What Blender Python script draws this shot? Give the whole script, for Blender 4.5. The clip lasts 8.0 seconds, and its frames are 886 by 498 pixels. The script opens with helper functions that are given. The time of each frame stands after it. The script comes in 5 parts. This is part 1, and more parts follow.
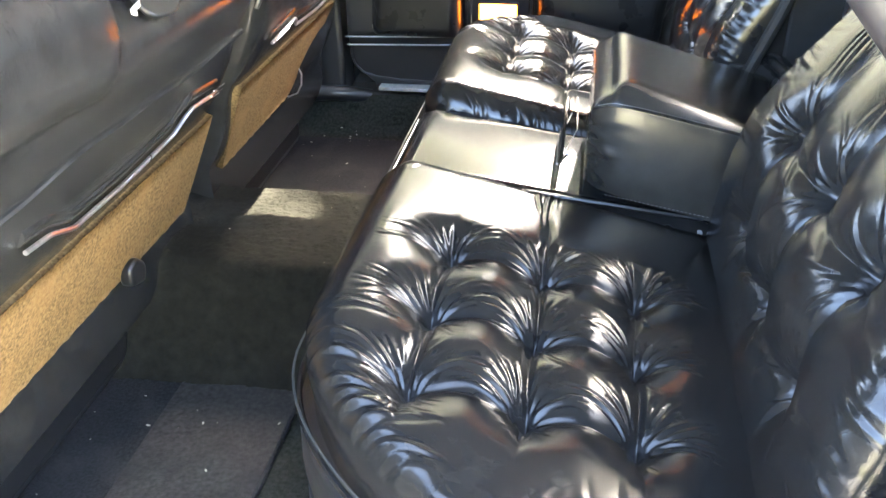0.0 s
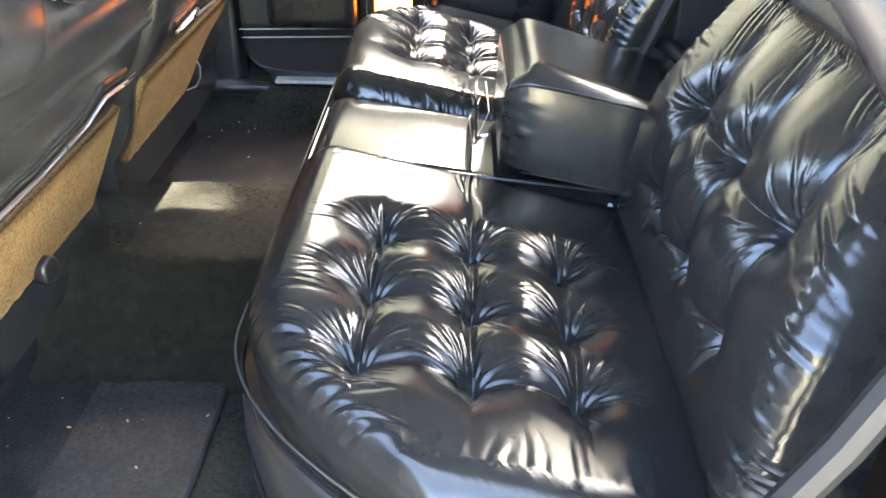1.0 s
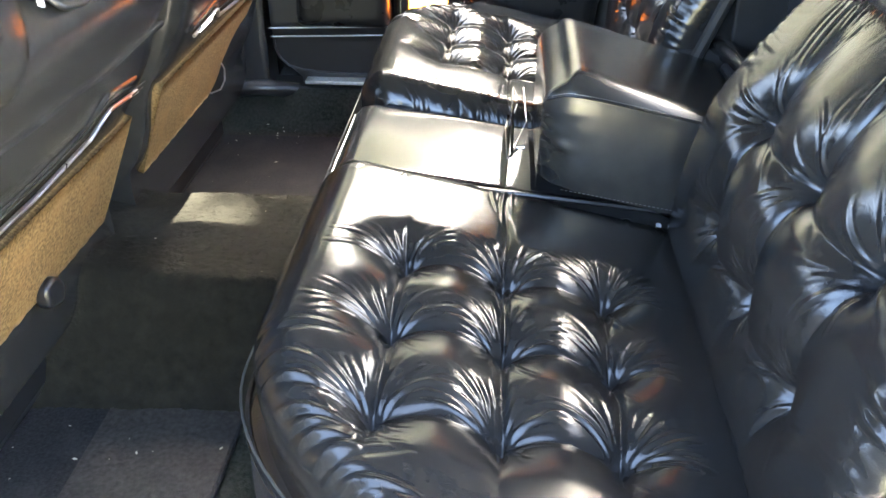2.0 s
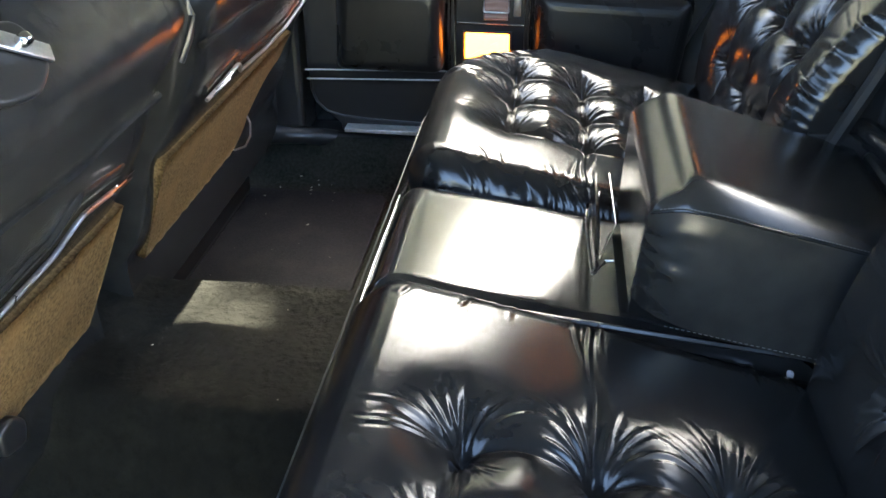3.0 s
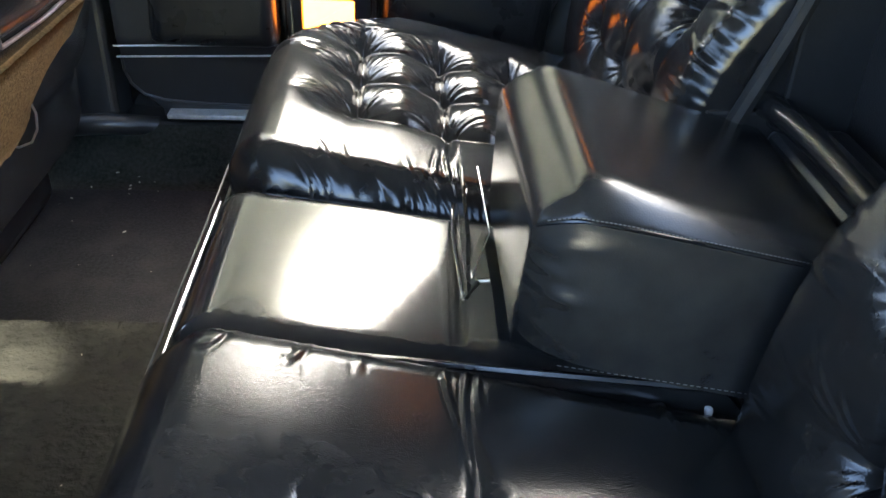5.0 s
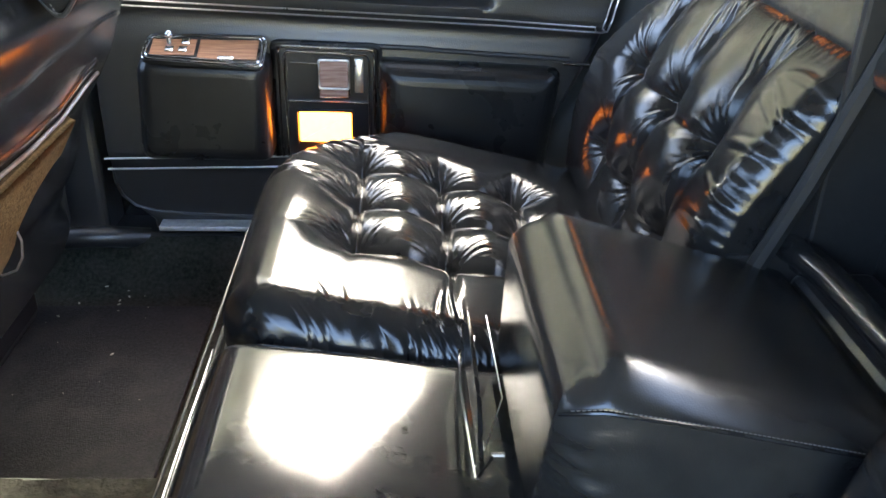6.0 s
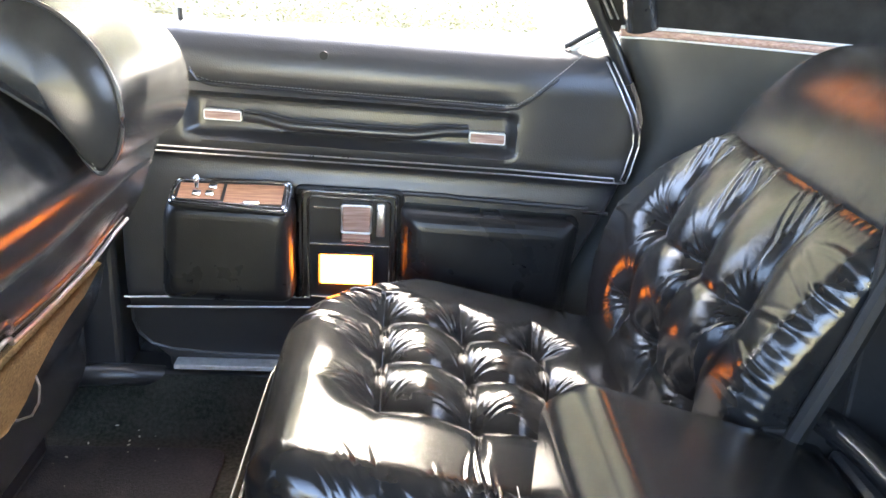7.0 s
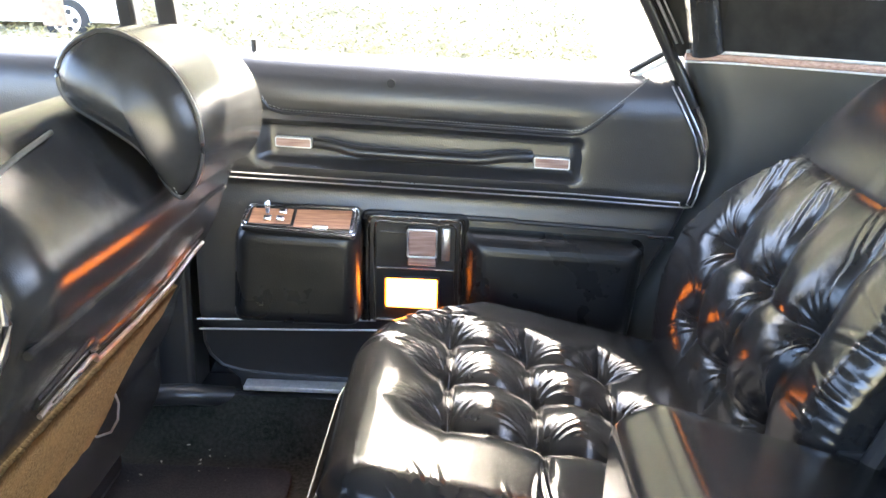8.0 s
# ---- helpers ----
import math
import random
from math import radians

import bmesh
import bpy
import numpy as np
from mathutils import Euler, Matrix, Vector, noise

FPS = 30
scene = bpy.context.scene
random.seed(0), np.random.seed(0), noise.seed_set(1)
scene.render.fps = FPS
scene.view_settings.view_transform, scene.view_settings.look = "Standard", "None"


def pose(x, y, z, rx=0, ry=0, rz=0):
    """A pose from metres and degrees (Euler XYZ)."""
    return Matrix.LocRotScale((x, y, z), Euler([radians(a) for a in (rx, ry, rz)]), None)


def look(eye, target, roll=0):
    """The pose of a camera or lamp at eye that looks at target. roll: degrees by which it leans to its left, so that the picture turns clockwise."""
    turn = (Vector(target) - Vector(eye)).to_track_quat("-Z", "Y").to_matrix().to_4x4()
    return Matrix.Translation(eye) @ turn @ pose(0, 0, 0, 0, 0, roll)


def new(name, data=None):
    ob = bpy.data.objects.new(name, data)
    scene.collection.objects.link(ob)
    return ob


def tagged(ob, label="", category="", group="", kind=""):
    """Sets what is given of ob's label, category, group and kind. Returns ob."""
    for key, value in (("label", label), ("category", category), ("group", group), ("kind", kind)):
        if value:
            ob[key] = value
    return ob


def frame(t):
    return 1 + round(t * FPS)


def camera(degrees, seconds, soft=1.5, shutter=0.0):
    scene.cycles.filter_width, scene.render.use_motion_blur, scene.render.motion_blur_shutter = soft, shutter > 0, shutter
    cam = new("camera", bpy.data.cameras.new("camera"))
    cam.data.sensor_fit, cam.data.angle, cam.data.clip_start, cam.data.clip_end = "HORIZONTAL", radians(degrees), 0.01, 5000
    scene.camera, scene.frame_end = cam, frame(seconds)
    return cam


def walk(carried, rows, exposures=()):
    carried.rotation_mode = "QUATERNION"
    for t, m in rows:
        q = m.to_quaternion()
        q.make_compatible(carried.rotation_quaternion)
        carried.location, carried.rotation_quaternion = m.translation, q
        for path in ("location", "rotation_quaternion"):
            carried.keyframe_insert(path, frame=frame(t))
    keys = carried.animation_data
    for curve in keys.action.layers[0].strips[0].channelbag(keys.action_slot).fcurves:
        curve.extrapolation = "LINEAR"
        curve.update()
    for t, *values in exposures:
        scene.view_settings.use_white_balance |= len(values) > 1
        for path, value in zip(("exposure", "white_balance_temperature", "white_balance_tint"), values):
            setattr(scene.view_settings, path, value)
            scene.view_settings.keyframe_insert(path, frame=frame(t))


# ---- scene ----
cam = camera(54.4, 8.0)
PATH = [
    (0, (0.253, -1.152, 0.822), (-0.051, 0.546, -0.191), -1.1),
    (0.2, (0.226, -1.172, 0.832), (0.06, 0.536, -0.194), -1.0),
    (0.3, (0.228, -1.178, 0.842), (0.097, 0.526, -0.198), -1.4),
    (0.5, (0.224, -1.176, 0.838), (0.153, 0.54, -0.187), -0.3),
    (1, (0.2, -1.191, 0.814), (0.169, 0.532, -0.202), 0.9),
    (1.2, (0.2, -1.197, 0.798), (0.169, 0.517, -0.232), 0.8),
    (2.3, (0.211, -1.017, 0.804), (0.016, 0.685, -0.228), -0.4),
    (2.5, (0.206, -0.965, 0.814), (-0.025, 0.734, -0.214), -0.3),
    (2.7, (0.191, -0.903, 0.808), (-0.032, 0.801, -0.215), -0.2),
    (3, (0.162, -0.816, 0.789), (-0.056, 0.893, -0.227), -0.1),
    (3.3, (0.155, -0.731, 0.78), (0.003, 0.99, -0.228), -0.6),
    (3.5, (0.148, -0.707, 0.763), (0.066, 1.02, -0.243), 0.9),
    (3.7, (0.157, -0.683, 0.748), (0.146, 1.045, -0.258), 1.7),
    (4, (0.157, -0.669, 0.719), (0.208, 1.057, -0.29), 2.6),
    (4.2, (0.167, -0.66, 0.722), (0.21, 1.053, -0.311), 1.9),
    (5.3, (0.17, -0.606, 0.721), (0.275, 1.087, -0.339), 2.4),
    (5.5, (0.166, -0.592, 0.736), (0.272, 1.102, -0.322), 2.1),
    (5.7, (0.164, -0.577, 0.746), (0.279, 1.133, -0.286), 2.2),
    (5.9, (0.164, -0.556, 0.759), (0.274, 1.192, -0.207), 2.0),
    (6, (0.159, -0.543, 0.765), (0.265, 1.226, -0.161), 2.0),
    (6.2, (0.149, -0.533, 0.777), (0.247, 1.282, -0.059), 2.1),
    (6.5, (0.133, -0.52, 0.79), (0.235, 1.33, 0.038), 2.5),
    (6.7, (0.135, -0.526, 0.796), (0.235, 1.337, 0.076), 2.5),
    (7, (0.13, -0.523, 0.804), (0.228, 1.356, 0.125), 2.9),
    (7.5, (0.126, -0.528, 0.809), (0.176, 1.367, 0.171), 2.5),
    (8, (0.12, -0.538, 0.801), (0.08, 1.363, 0.18), 1.6),
]
EXPOSURES = [(0, 6.0, 7150, 3), (1.2, 5.95, 7150, 3), (2.3, 5.85, 7000, 2), (2.6, 5.6, 6800, 1), (3.0, 5.0, 6600, -1), (3.5, 4.75, 6550, -1), (4.2, 4.85, 6550, -1), (5.5, 5.1, 6650, 1), (6.0, 5.2, 6800, 2), (6.5, 5.55, 7000, 5), (7, 5.8, 7050, 6), (8, 5.7, 7050, 6)]
walk(cam, [(t, look(eye, target, roll)) for t, eye, target, roll in PATH], EXPOSURES)

# ---- world, sun, light ----
SUN_EL, SUN_AZ = 46.5, 72.0   # degrees; azimuth counted from +x (car's rear) towards +y (far door)
world = bpy.data.worlds.new("sky")
scene.world = world
world.use_nodes = True
wt = world.node_tree
sky = wt.nodes.new("ShaderNodeTexSky")
sky.sky_type = 'NISHITA'
sky.sun_disc = False
sky.sun_elevation = radians(SUN_EL)
sky.sun_rotation = radians(90 - SUN_AZ)
sky.air_density, sky.dust_density = 0.5, 3.2
wt.nodes["Background"].inputs["Strength"].default_value = 0.15
wt.links.new(sky.outputs[0], wt.nodes["Background"].inputs["Color"])
sun_data = bpy.data.lights.new("sun", 'SUN')
sun_data.energy, sun_data.angle, sun_data.color = 5.0, radians(0.6), (1.0, 0.95, 0.86)
sun = new("sun", sun_data)
sun_way = Vector((math.cos(radians(SUN_EL)) * math.cos(radians(SUN_AZ)), math.cos(radians(SUN_EL)) * math.sin(radians(SUN_AZ)), math.sin(radians(SUN_EL))))
sun.matrix_world = look(sun_way * 20, (0, 0, 0))


# ---- materials ----
def material(name, base, rough=0.5, metal=0.0, second=None, scale=20.0, mix=0.5, bump=0.0, bump_scale=200.0, grain="noise",
             rough_var=0.0, coat=0.0, sheen=0.0, spec=0.5, stretch=None, stain=None, stain_scale=4.0, stain_amount=0.3, coat_rough=0.12, wrinkle=0.0):
    m = bpy.data.materials.new(name)
    m.use_nodes = True
    nt = m.node_tree
    b = nt.nodes["Principled BSDF"]
    b.inputs["Metallic"].default_value = metal
    b.inputs["Roughness"].default_value = rough
    b.inputs["Coat Weight"].default_value = coat
    b.inputs["Coat Roughness"].default_value = coat_rough
    b.inputs["Sheen Weight"].default_value = sheen
    b.inputs["Specular IOR Level"].default_value = spec
    tc = nt.nodes.new("ShaderNodeTexCoord")
    vec = tc.outputs["Object"]
    if stretch:
        mp = nt.nodes.new("ShaderNodeMapping")
        mp.inputs["Scale"].default_value = stretch
        nt.links.new(vec, mp.inputs["Vector"])
        vec = mp.outputs[0]

    def tex(s, detail=4.0):
        n = nt.nodes.new("ShaderNodeTexNoise")
        n.inputs["Scale"].default_value, n.inputs["Detail"].default_value = s, detail
        nt.links.new(vec, n.inputs["Vector"])
        return n
    n1 = tex(scale)
    ramp = nt.nodes.new("ShaderNodeValToRGB")
    ramp.color_ramp.elements[0].position, ramp.color_ramp.elements[1].position = 0.5 - mix / 2, 0.5 + mix / 2
    ramp.color_ramp.elements[0].color = (*base, 1)
    ramp.color_ramp.elements[1].color = (*(second or [min(1, c * 1.35) for c in base]), 1)
    nt.links.new(n1.outputs["Fac"], ramp.inputs["Fac"])
    col = ramp.outputs["Color"]
    if stain:
        n2 = tex(stain_scale, 6.0)
        r2 = nt.nodes.new("ShaderNodeValToRGB")
        r2.color_ramp.elements[0].position, r2.color_ramp.elements[1].position = 0.48, 0.68
        r2.color_ramp.elements[0].color, r2.color_ramp.elements[1].color = (0, 0, 0, 1), (stain_amount,) * 3 + (1,)
        nt.links.new(n2.outputs["Fac"], r2.inputs["Fac"])
        mx = nt.nodes.new("ShaderNodeMix")
        mx.data_type = 'RGBA'
        nt.links.new(r2.outputs["Color"], mx.inputs["Factor"])
        nt.links.new(col, mx.inputs["A"])
        mx.inputs["B"].default_value = (*stain, 1)
        col = mx.outputs["Result"]
    nt.links.new(col, b.inputs["Base Color"])
    if rough_var:
        n3 = tex(scale * 0.35, 5.0)
        mr = nt.nodes.new("ShaderNodeMapRange")
        mr.inputs["From Min"].default_value, mr.inputs["From Max"].default_value = 0.25, 0.75
        mr.inputs["To Min"].default_value, mr.inputs["To Max"].default_value = rough - rough_var, rough + rough_var
        nt.links.new(n3.outputs["Fac"], mr.inputs["Value"])
        nt.links.new(mr.outputs[0], b.inputs["Roughness"])
    if bump:
        if grain == "cells":
            g = nt.nodes.new("ShaderNodeTexVoronoi")
            g.inputs["Scale"].default_value = bump_scale
            nt.links.new(vec, g.inputs["Vector"])
            out = g.outputs["Distance"]
        else:
            g = tex(bump_scale, 3.0)
            out = g.outputs["Fac"]
        bp = nt.nodes.new("ShaderNodeBump")
        bp.inputs["Strength"].default_value, bp.inputs["Distance"].default_value = bump, 0.002
        nt.links.new(out, bp.inputs["Height"])
        last = bp.outputs[0]
        if wrinkle:
            soft = tex(38.0, 5.0)
            soft.inputs["Distortion"].default_value = 1.2
            fold = nt.nodes.new("ShaderNodeTexVoronoi")
            fold.feature = 'DISTANCE_TO_EDGE'
            fold.inputs["Scale"].default_value = 160.0
            nt.links.new(vec, fold.inputs["Vector"])
            for height, strength, distance in ((soft.outputs["Fac"], wrinkle, 0.004), (fold.outputs["Distance"], wrinkle * 0.6, 0.0015)):
                b2 = nt.nodes.new("ShaderNodeBump")
                b2.inputs["Strength"].default_value, b2.inputs["Distance"].default_value = strength, distance
                nt.links.new(height, b2.inputs["Height"])
                nt.links.new(last, b2.inputs["Normal"])
                last = b2.outputs[0]
        nt.links.new(last, b.inputs["Normal"])
        nt.links.new(last, b.inputs["Coat Normal"])
    return m


LEATHER = material("black_leather", (0.012, 0.012, 0.012), 0.16, second=(0.020, 0.020, 0.020), scale=30, bump=0.06, bump_scale=850,
                   grain="cells", rough_var=0.02, spec=0.5, wrinkle=0.03)
PADLEATHER = material("worn_black_leather", (0.020, 0.020, 0.020), 0.085, second=(0.032, 0.031, 0.030), scale=22, bump=0.025, bump_scale=800,
                      grain="cells", rough_var=0.015, spec=0.55, coat=0.15, coat_rough=0.2, wrinkle=0.012)
ARMLEATHER = material("dull_black_leather", (0.017, 0.017, 0.017), 0.20, second=(0.029, 0.029, 0.028), scale=26, bump=0.05, bump_scale=800,
                      grain="cells", rough_var=0.03, spec=0.55, coat=0.0, wrinkle=0.02)
VINYL = material("black_vinyl", (0.023, 0.0225, 0.0225), 0.35, coat=0.55, coat_rough=0.28, second=(0.026, 0.026, 0.028), scale=40, bump=0.12, bump_scale=500,
                 grain="cells", rough_var=0.03)
SEATBACK_VINYL = material("smooth_black_vinyl", (0.014, 0.014, 0.014), 0.20, second=(0.028, 0.028, 0.028), scale=25, bump=0.08, bump_scale=850,
                          grain="cells", wrinkle=0.06, rough_var=0.03, spec=0.27)
QUARTER = material("aged_black_quarter_vinyl", (0.024, 0.025, 0.023), 0.36, second=(0.040, 0.041, 0.038), scale=12, bump=0.06, bump_scale=450,
                   grain="cells", rough_var=0.05, spec=0.5, stain=(0.016, 0.016, 0.015), stain_scale=9, stain_amount=0.4)
DOORVINYL = material("gloss_black_vinyl", (0.011, 0.011, 0.011), 0.28, second=(0.017, 0.017, 0.0175), scale=40, bump=0.10, bump_scale=520,
                     grain="cells", rough_var=0.03, spec=0.42)
TRIM = material("aged_grey_vinyl", (0.045, 0.047, 0.043), 0.5, second=(0.07, 0.072, 0.066), scale=14, bump=0.08, bump_scale=400,
                rough_var=0.06, stain=(0.02, 0.02, 0.018), stain_scale=9, stain_amount=0.6)
PLASTIC = material("black_plastic", (0.012, 0.012, 0.013), 0.35, scale=30, rough_var=0.06, bump=0.04, bump_scale=300)
RUBBER = material("black_rubber", (0.015, 0.015, 0.015), 0.6, spec=0.3, scale=40, bump=0.15, bump_scale=150)
CARPET = material("black_carpet", (0.012, 0.0135, 0.0105), 0.95, second=(0.041, 0.044, 0.036), scale=160, mix=0.4, bump=1.0, bump_scale=450, spec=0.1,
                  stain=(0.055, 0.05, 0.042), stain_scale=9, stain_amount=0.45)
TUNNEL = material("faded_tunnel_carpet", (0.009, 0.0083, 0.0065), 0.95, second=(0.024, 0.0222, 0.0165), scale=55, mix=0.6, bump=1.0, bump_scale=150, spec=0.1,
                  stain=(0.013, 0.012, 0.0095), stain_scale=14, stain_amount=0.8)
MAT = material("charcoal_mat", (0.011, 0.011, 0.012), 0.9, second=(0.032, 0.032, 0.034), scale=220, mix=0.5, bump=0.8, bump_scale=520, spec=0.15,
               stain=(0.05, 0.048, 0.045), stain_scale=16, stain_amount=0.4)
# paler mat colour: the light falling on the near mat, painted in
LITMAT = material("lit_mat", (0.024, 0.022, 0.0205), 0.9, second=(0.066, 0.061, 0.056), scale=150, mix=0.6, bump=0.8, bump_scale=480, spec=0.15,
                   stain=(0.026, 0.025, 0.024), stain_scale=16, stain_amount=0.6)
TAN = material("tan_carpet", (0.085, 0.052, 0.021), 0.95, second=(0.235, 0.152, 0.069), scale=230, mix=0.35, bump=1.0, bump_scale=300, spec=0.1,
               stain=(0.22, 0.13, 0.055), stain_scale=18, stain_amount=0.6)
CHROME = material("chrome", (0.72, 0.72, 0.73), 0.12, metal=1.0, scale=60, rough_var=0.05, bump=0.02, bump_scale=200)
SATIN = material("brushed_aluminium", (0.55, 0.55, 0.56), 0.32, metal=1.0, scale=200, rough_var=0.06, bump=0.05, bump_scale=300)
ANODISED = material("pale_anodised_aluminium", (0.62, 0.62, 0.61), 0.45, metal=0.5, scale=120, rough_var=0.05)
WOOD = material("walnut_trim", (0.22, 0.095, 0.045), 0.45, second=(0.42, 0.20, 0.10), scale=30, mix=0.35, stretch=(1, 12, 12), coat=0.1, rough_var=0.04)
WOODROSE = material("rosewood_trim", (0.30, 0.185, 0.15), 0.75, spec=0.05, second=(0.48, 0.33, 0.28), scale=30, mix=0.35, stretch=(1, 12, 12), coat=0.0)
STITCH = material("grey_thread", (0.10, 0.10, 0.097), 0.8, scale=200)
PALETHREAD = material("pale_thread", (0.22, 0.22, 0.21), 0.8, scale=200)
HEADLINER = material("black_headliner", (0.022, 0.022, 0.022), 0.7, second=(0.034, 0.034, 0.034), scale=60, bump=0.2, bump_scale=300)
BODYPAINT = material("black_car_paint", (0.01, 0.01, 0.011), 0.25, scale=8, coat=1.0)
JAMB = material("satin_grey_jamb", (0.012, 0.011, 0.012), 0.5, metal=0.0, scale=20, rough_var=0.08, spec=0.22)
CONCRETE = material("pale_concrete", (0.50, 0.48, 0.44), 0.85, second=(0.66, 0.63, 0.58), scale=3, bump=0.3, bump_scale=60, stain=(0.36, 0.34, 0.30), stain_scale=0.8)
LEAF = material("dry_yellow_leaves", (0.09, 0.080, 0.034), 0.6, second=(0.36, 0.30, 0.15), scale=1.6, mix=0.4)
TREELEAF = material("backlit_green_leaves", (0.29, 0.29, 0.225), 0.6, second=(0.48, 0.475, 0.39), scale=1.6, mix=0.4)
for leaves, glow_through, share in ((TREELEAF, (0.58, 0.565, 0.455, 1), 0.5), (LEAF, (0.42, 0.37, 0.16, 1), 0.28)):
    leaf_tree = leaves.node_tree
    seen_through = leaf_tree.nodes.new("ShaderNodeBsdfTranslucent")
    seen_through.inputs["Color"].default_value = glow_through
    leaf_mix = leaf_tree.nodes.new("ShaderNodeMixShader")
    leaf_mix.inputs["Fac"].default_value = share
    leaf_tree.links.new(leaf_tree.nodes["Principled BSDF"].outputs[0], leaf_mix.inputs[1])
    leaf_tree.links.new(seen_through.outputs[0], leaf_mix.inputs[2])
    leaf_tree.links.new(leaf_mix.outputs[0], leaf_tree.nodes["Material Output"].inputs["Surface"])
BANK = material("leaf_litter_bank", (0.17, 0.145, 0.085), 0.9, second=(0.44, 0.385, 0.265), scale=3.0, bump=0.8, bump_scale=12)
GRASS = material("dull_grass_bank", (0.08, 0.085, 0.05), 0.9, second=(0.17, 0.165, 0.11), scale=3.0, bump=0.8, bump_scale=12)
BARK = material("bark", (0.12, 0.085, 0.055), 0.9, second=(0.2, 0.15, 0.1), scale=12, bump=0.8, bump_scale=40)
WHITEPAINT = material("white_render", (0.78, 0.77, 0.74), 0.7, scale=5, bump=0.1, bump_scale=80)
SILVERPAINT = material("pale_silver_paint", (0.62, 0.62, 0.62), 0.3, metal=0.2, scale=6, coat=1.0)
PAPER = material("white_label", (0.5, 0.5, 0.48), 0.7, scale=80)
CRUMB = material("pale_crumb", (0.36, 0.33, 0.27), 0.9, scale=90)

GLOW = bpy.data.materials.new("amber_lamp_lens")
GLOW.use_nodes = True
gb = GLOW.node_tree.nodes["Principled BSDF"]
gb.inputs["Base Color"].default_value = (0.9, 0.5, 0.15, 1)
gn = GLOW.node_tree.nodes.new("ShaderNodeTexNoise")
gn.inputs["Scale"].default_value = 60.0
gr = GLOW.node_tree.nodes.new("ShaderNodeValToRGB")
gr.color_ramp.elements[0].color, gr.color_ramp.elements[1].color = (1.0, 0.20, 0.014, 1), (1.0, 0.25, 0.03, 1)
GLOW.node_tree.links.new(gn.outputs["Fac"], gr.inputs["Fac"])
GLOW.node_tree.links.new(gr.outputs["Color"], gb.inputs["Emission Color"])
gb.inputs["Emission Strength"].default_value = 1.25


DIM_GLOW = GLOW.copy()
DIM_GLOW.name = "dim_amber_lens"
DIM_GLOW.node_tree.nodes["Principled BSDF"].inputs["Emission Strength"].default_value = 0.22


# ---- mesh helpers ----
def empty(name, at=(0, 0, 0), **tags):
    ob = new(name)
    ob.location = at
    ob.empty_display_size = 0.05
    return tagged(ob, **tags)


def finish(name, bm, mat, parent=None, label="", smooth=True, **tags):
    me = bpy.data.meshes.new(name)
    bmesh.ops.recalc_face_normals(bm, faces=bm.faces)
    if len(bm.faces) < 600:
        flats = [f for f in bm.faces if f.calc_area() > 0.0006]
        if flats:
            bmesh.ops.inset_individual(bm, faces=flats, thickness=0.0012)
    bm.to_mesh(me)
    bm.free()
    me.materials.append(mat)
    if smooth:
        me.polygons.foreach_set("use_smooth", [True] * len(me.polygons))
        me.set_sharp_from_angle(angle=radians(38))
    ob = new(name, me)
    if parent:
        ob.parent = parent
        ob.matrix_parent_inverse = Matrix.Translation(-parent.location)
    return tagged(ob, label=label, **tags)


def part(name, bm, mat, parent, label="", smooth=True):
    return finish(name, bm, mat, parent, label, smooth)


def raw(name, verts, faces, mat, parent=None, label="", smooth=True, sharp=None, **tags):
    me = bpy.data.meshes.new(name)
    me.from_pydata([tuple(v) for v in verts], [], faces)
    me.validate()
    me.materials.append(mat)
    if smooth:
        me.polygons.foreach_set("use_smooth", [True] * len(me.polygons))
        if sharp:
            me.set_sharp_from_angle(angle=radians(sharp))
    ob = new(name, me)
    if parent:
        ob.parent = parent
        ob.matrix_parent_inverse = Matrix.Translation(-parent.location)
    return tagged(ob, label=label, **tags)


def rbox(lo, hi, bevel=0.004, segments=2, bm=None, turn=None):
    """A box between two corners with rounded edges."""
    bm = bm or bmesh.new()
    lo, hi = Vector(lo), Vector(hi)
    made = bmesh.ops.create_cube(bm, size=1.0)["verts"]
    c, d = (lo + hi) / 2, hi - lo
    for v in made:
        v.co = Vector((v.co.x * d.x, v.co.y * d.y, v.co.z * d.z))
    if bevel:
        edges = {e for v in made for e in v.link_edges}
        out = bmesh.ops.bevel(bm, geom=list(edges), offset=min(bevel, min(d) * 0.49), segments=segments, affect='EDGES', profile=0.5)
        made = list({v for f in out["faces"] for v in f.verts} | {v for v in made if v.is_valid})
    for v in made:
        v.co = (turn @ v.co if turn else v.co) + c
    return bm


def tube(points, r, sides=8, bm=None, closed=False, flat=1.0):
    """A round bar along a line of points."""
    bm = bm or bmesh.new()
    pts = [Vector(p) for p in points]
    n = len(pts)
    rings = []
    up = Vector((0, 0, 1))
    for i, p in enumerate(pts):
        a, b = pts[(i - 1) % n if closed else max(i - 1, 0)], pts[(i + 1) % n if closed else min(i + 1, n - 1)]
        d = (b - a).normalized()
        s = d.cross(up)
        if s.length < 1e-3:
            s = d.cross(Vector((1, 0, 0)))
        s.normalize()
        w = s.cross(d)
        rings.append([bm.verts.new(p + r * (math.cos(k * math.tau / sides) * s + flat * math.sin(k * math.tau / sides) * w)) for k in range(sides)])
    for i in range(n if closed else n - 1):
        a, b = rings[i], rings[(i + 1) % n]
        for k in range(sides):
            bm.faces.new((a[k], a[(k + 1) % sides], b[(k + 1) % sides], b[k]))
    if not closed:
        bm.faces.new(rings[0][::-1])
        bm.faces.new(rings[-1])
    return bm


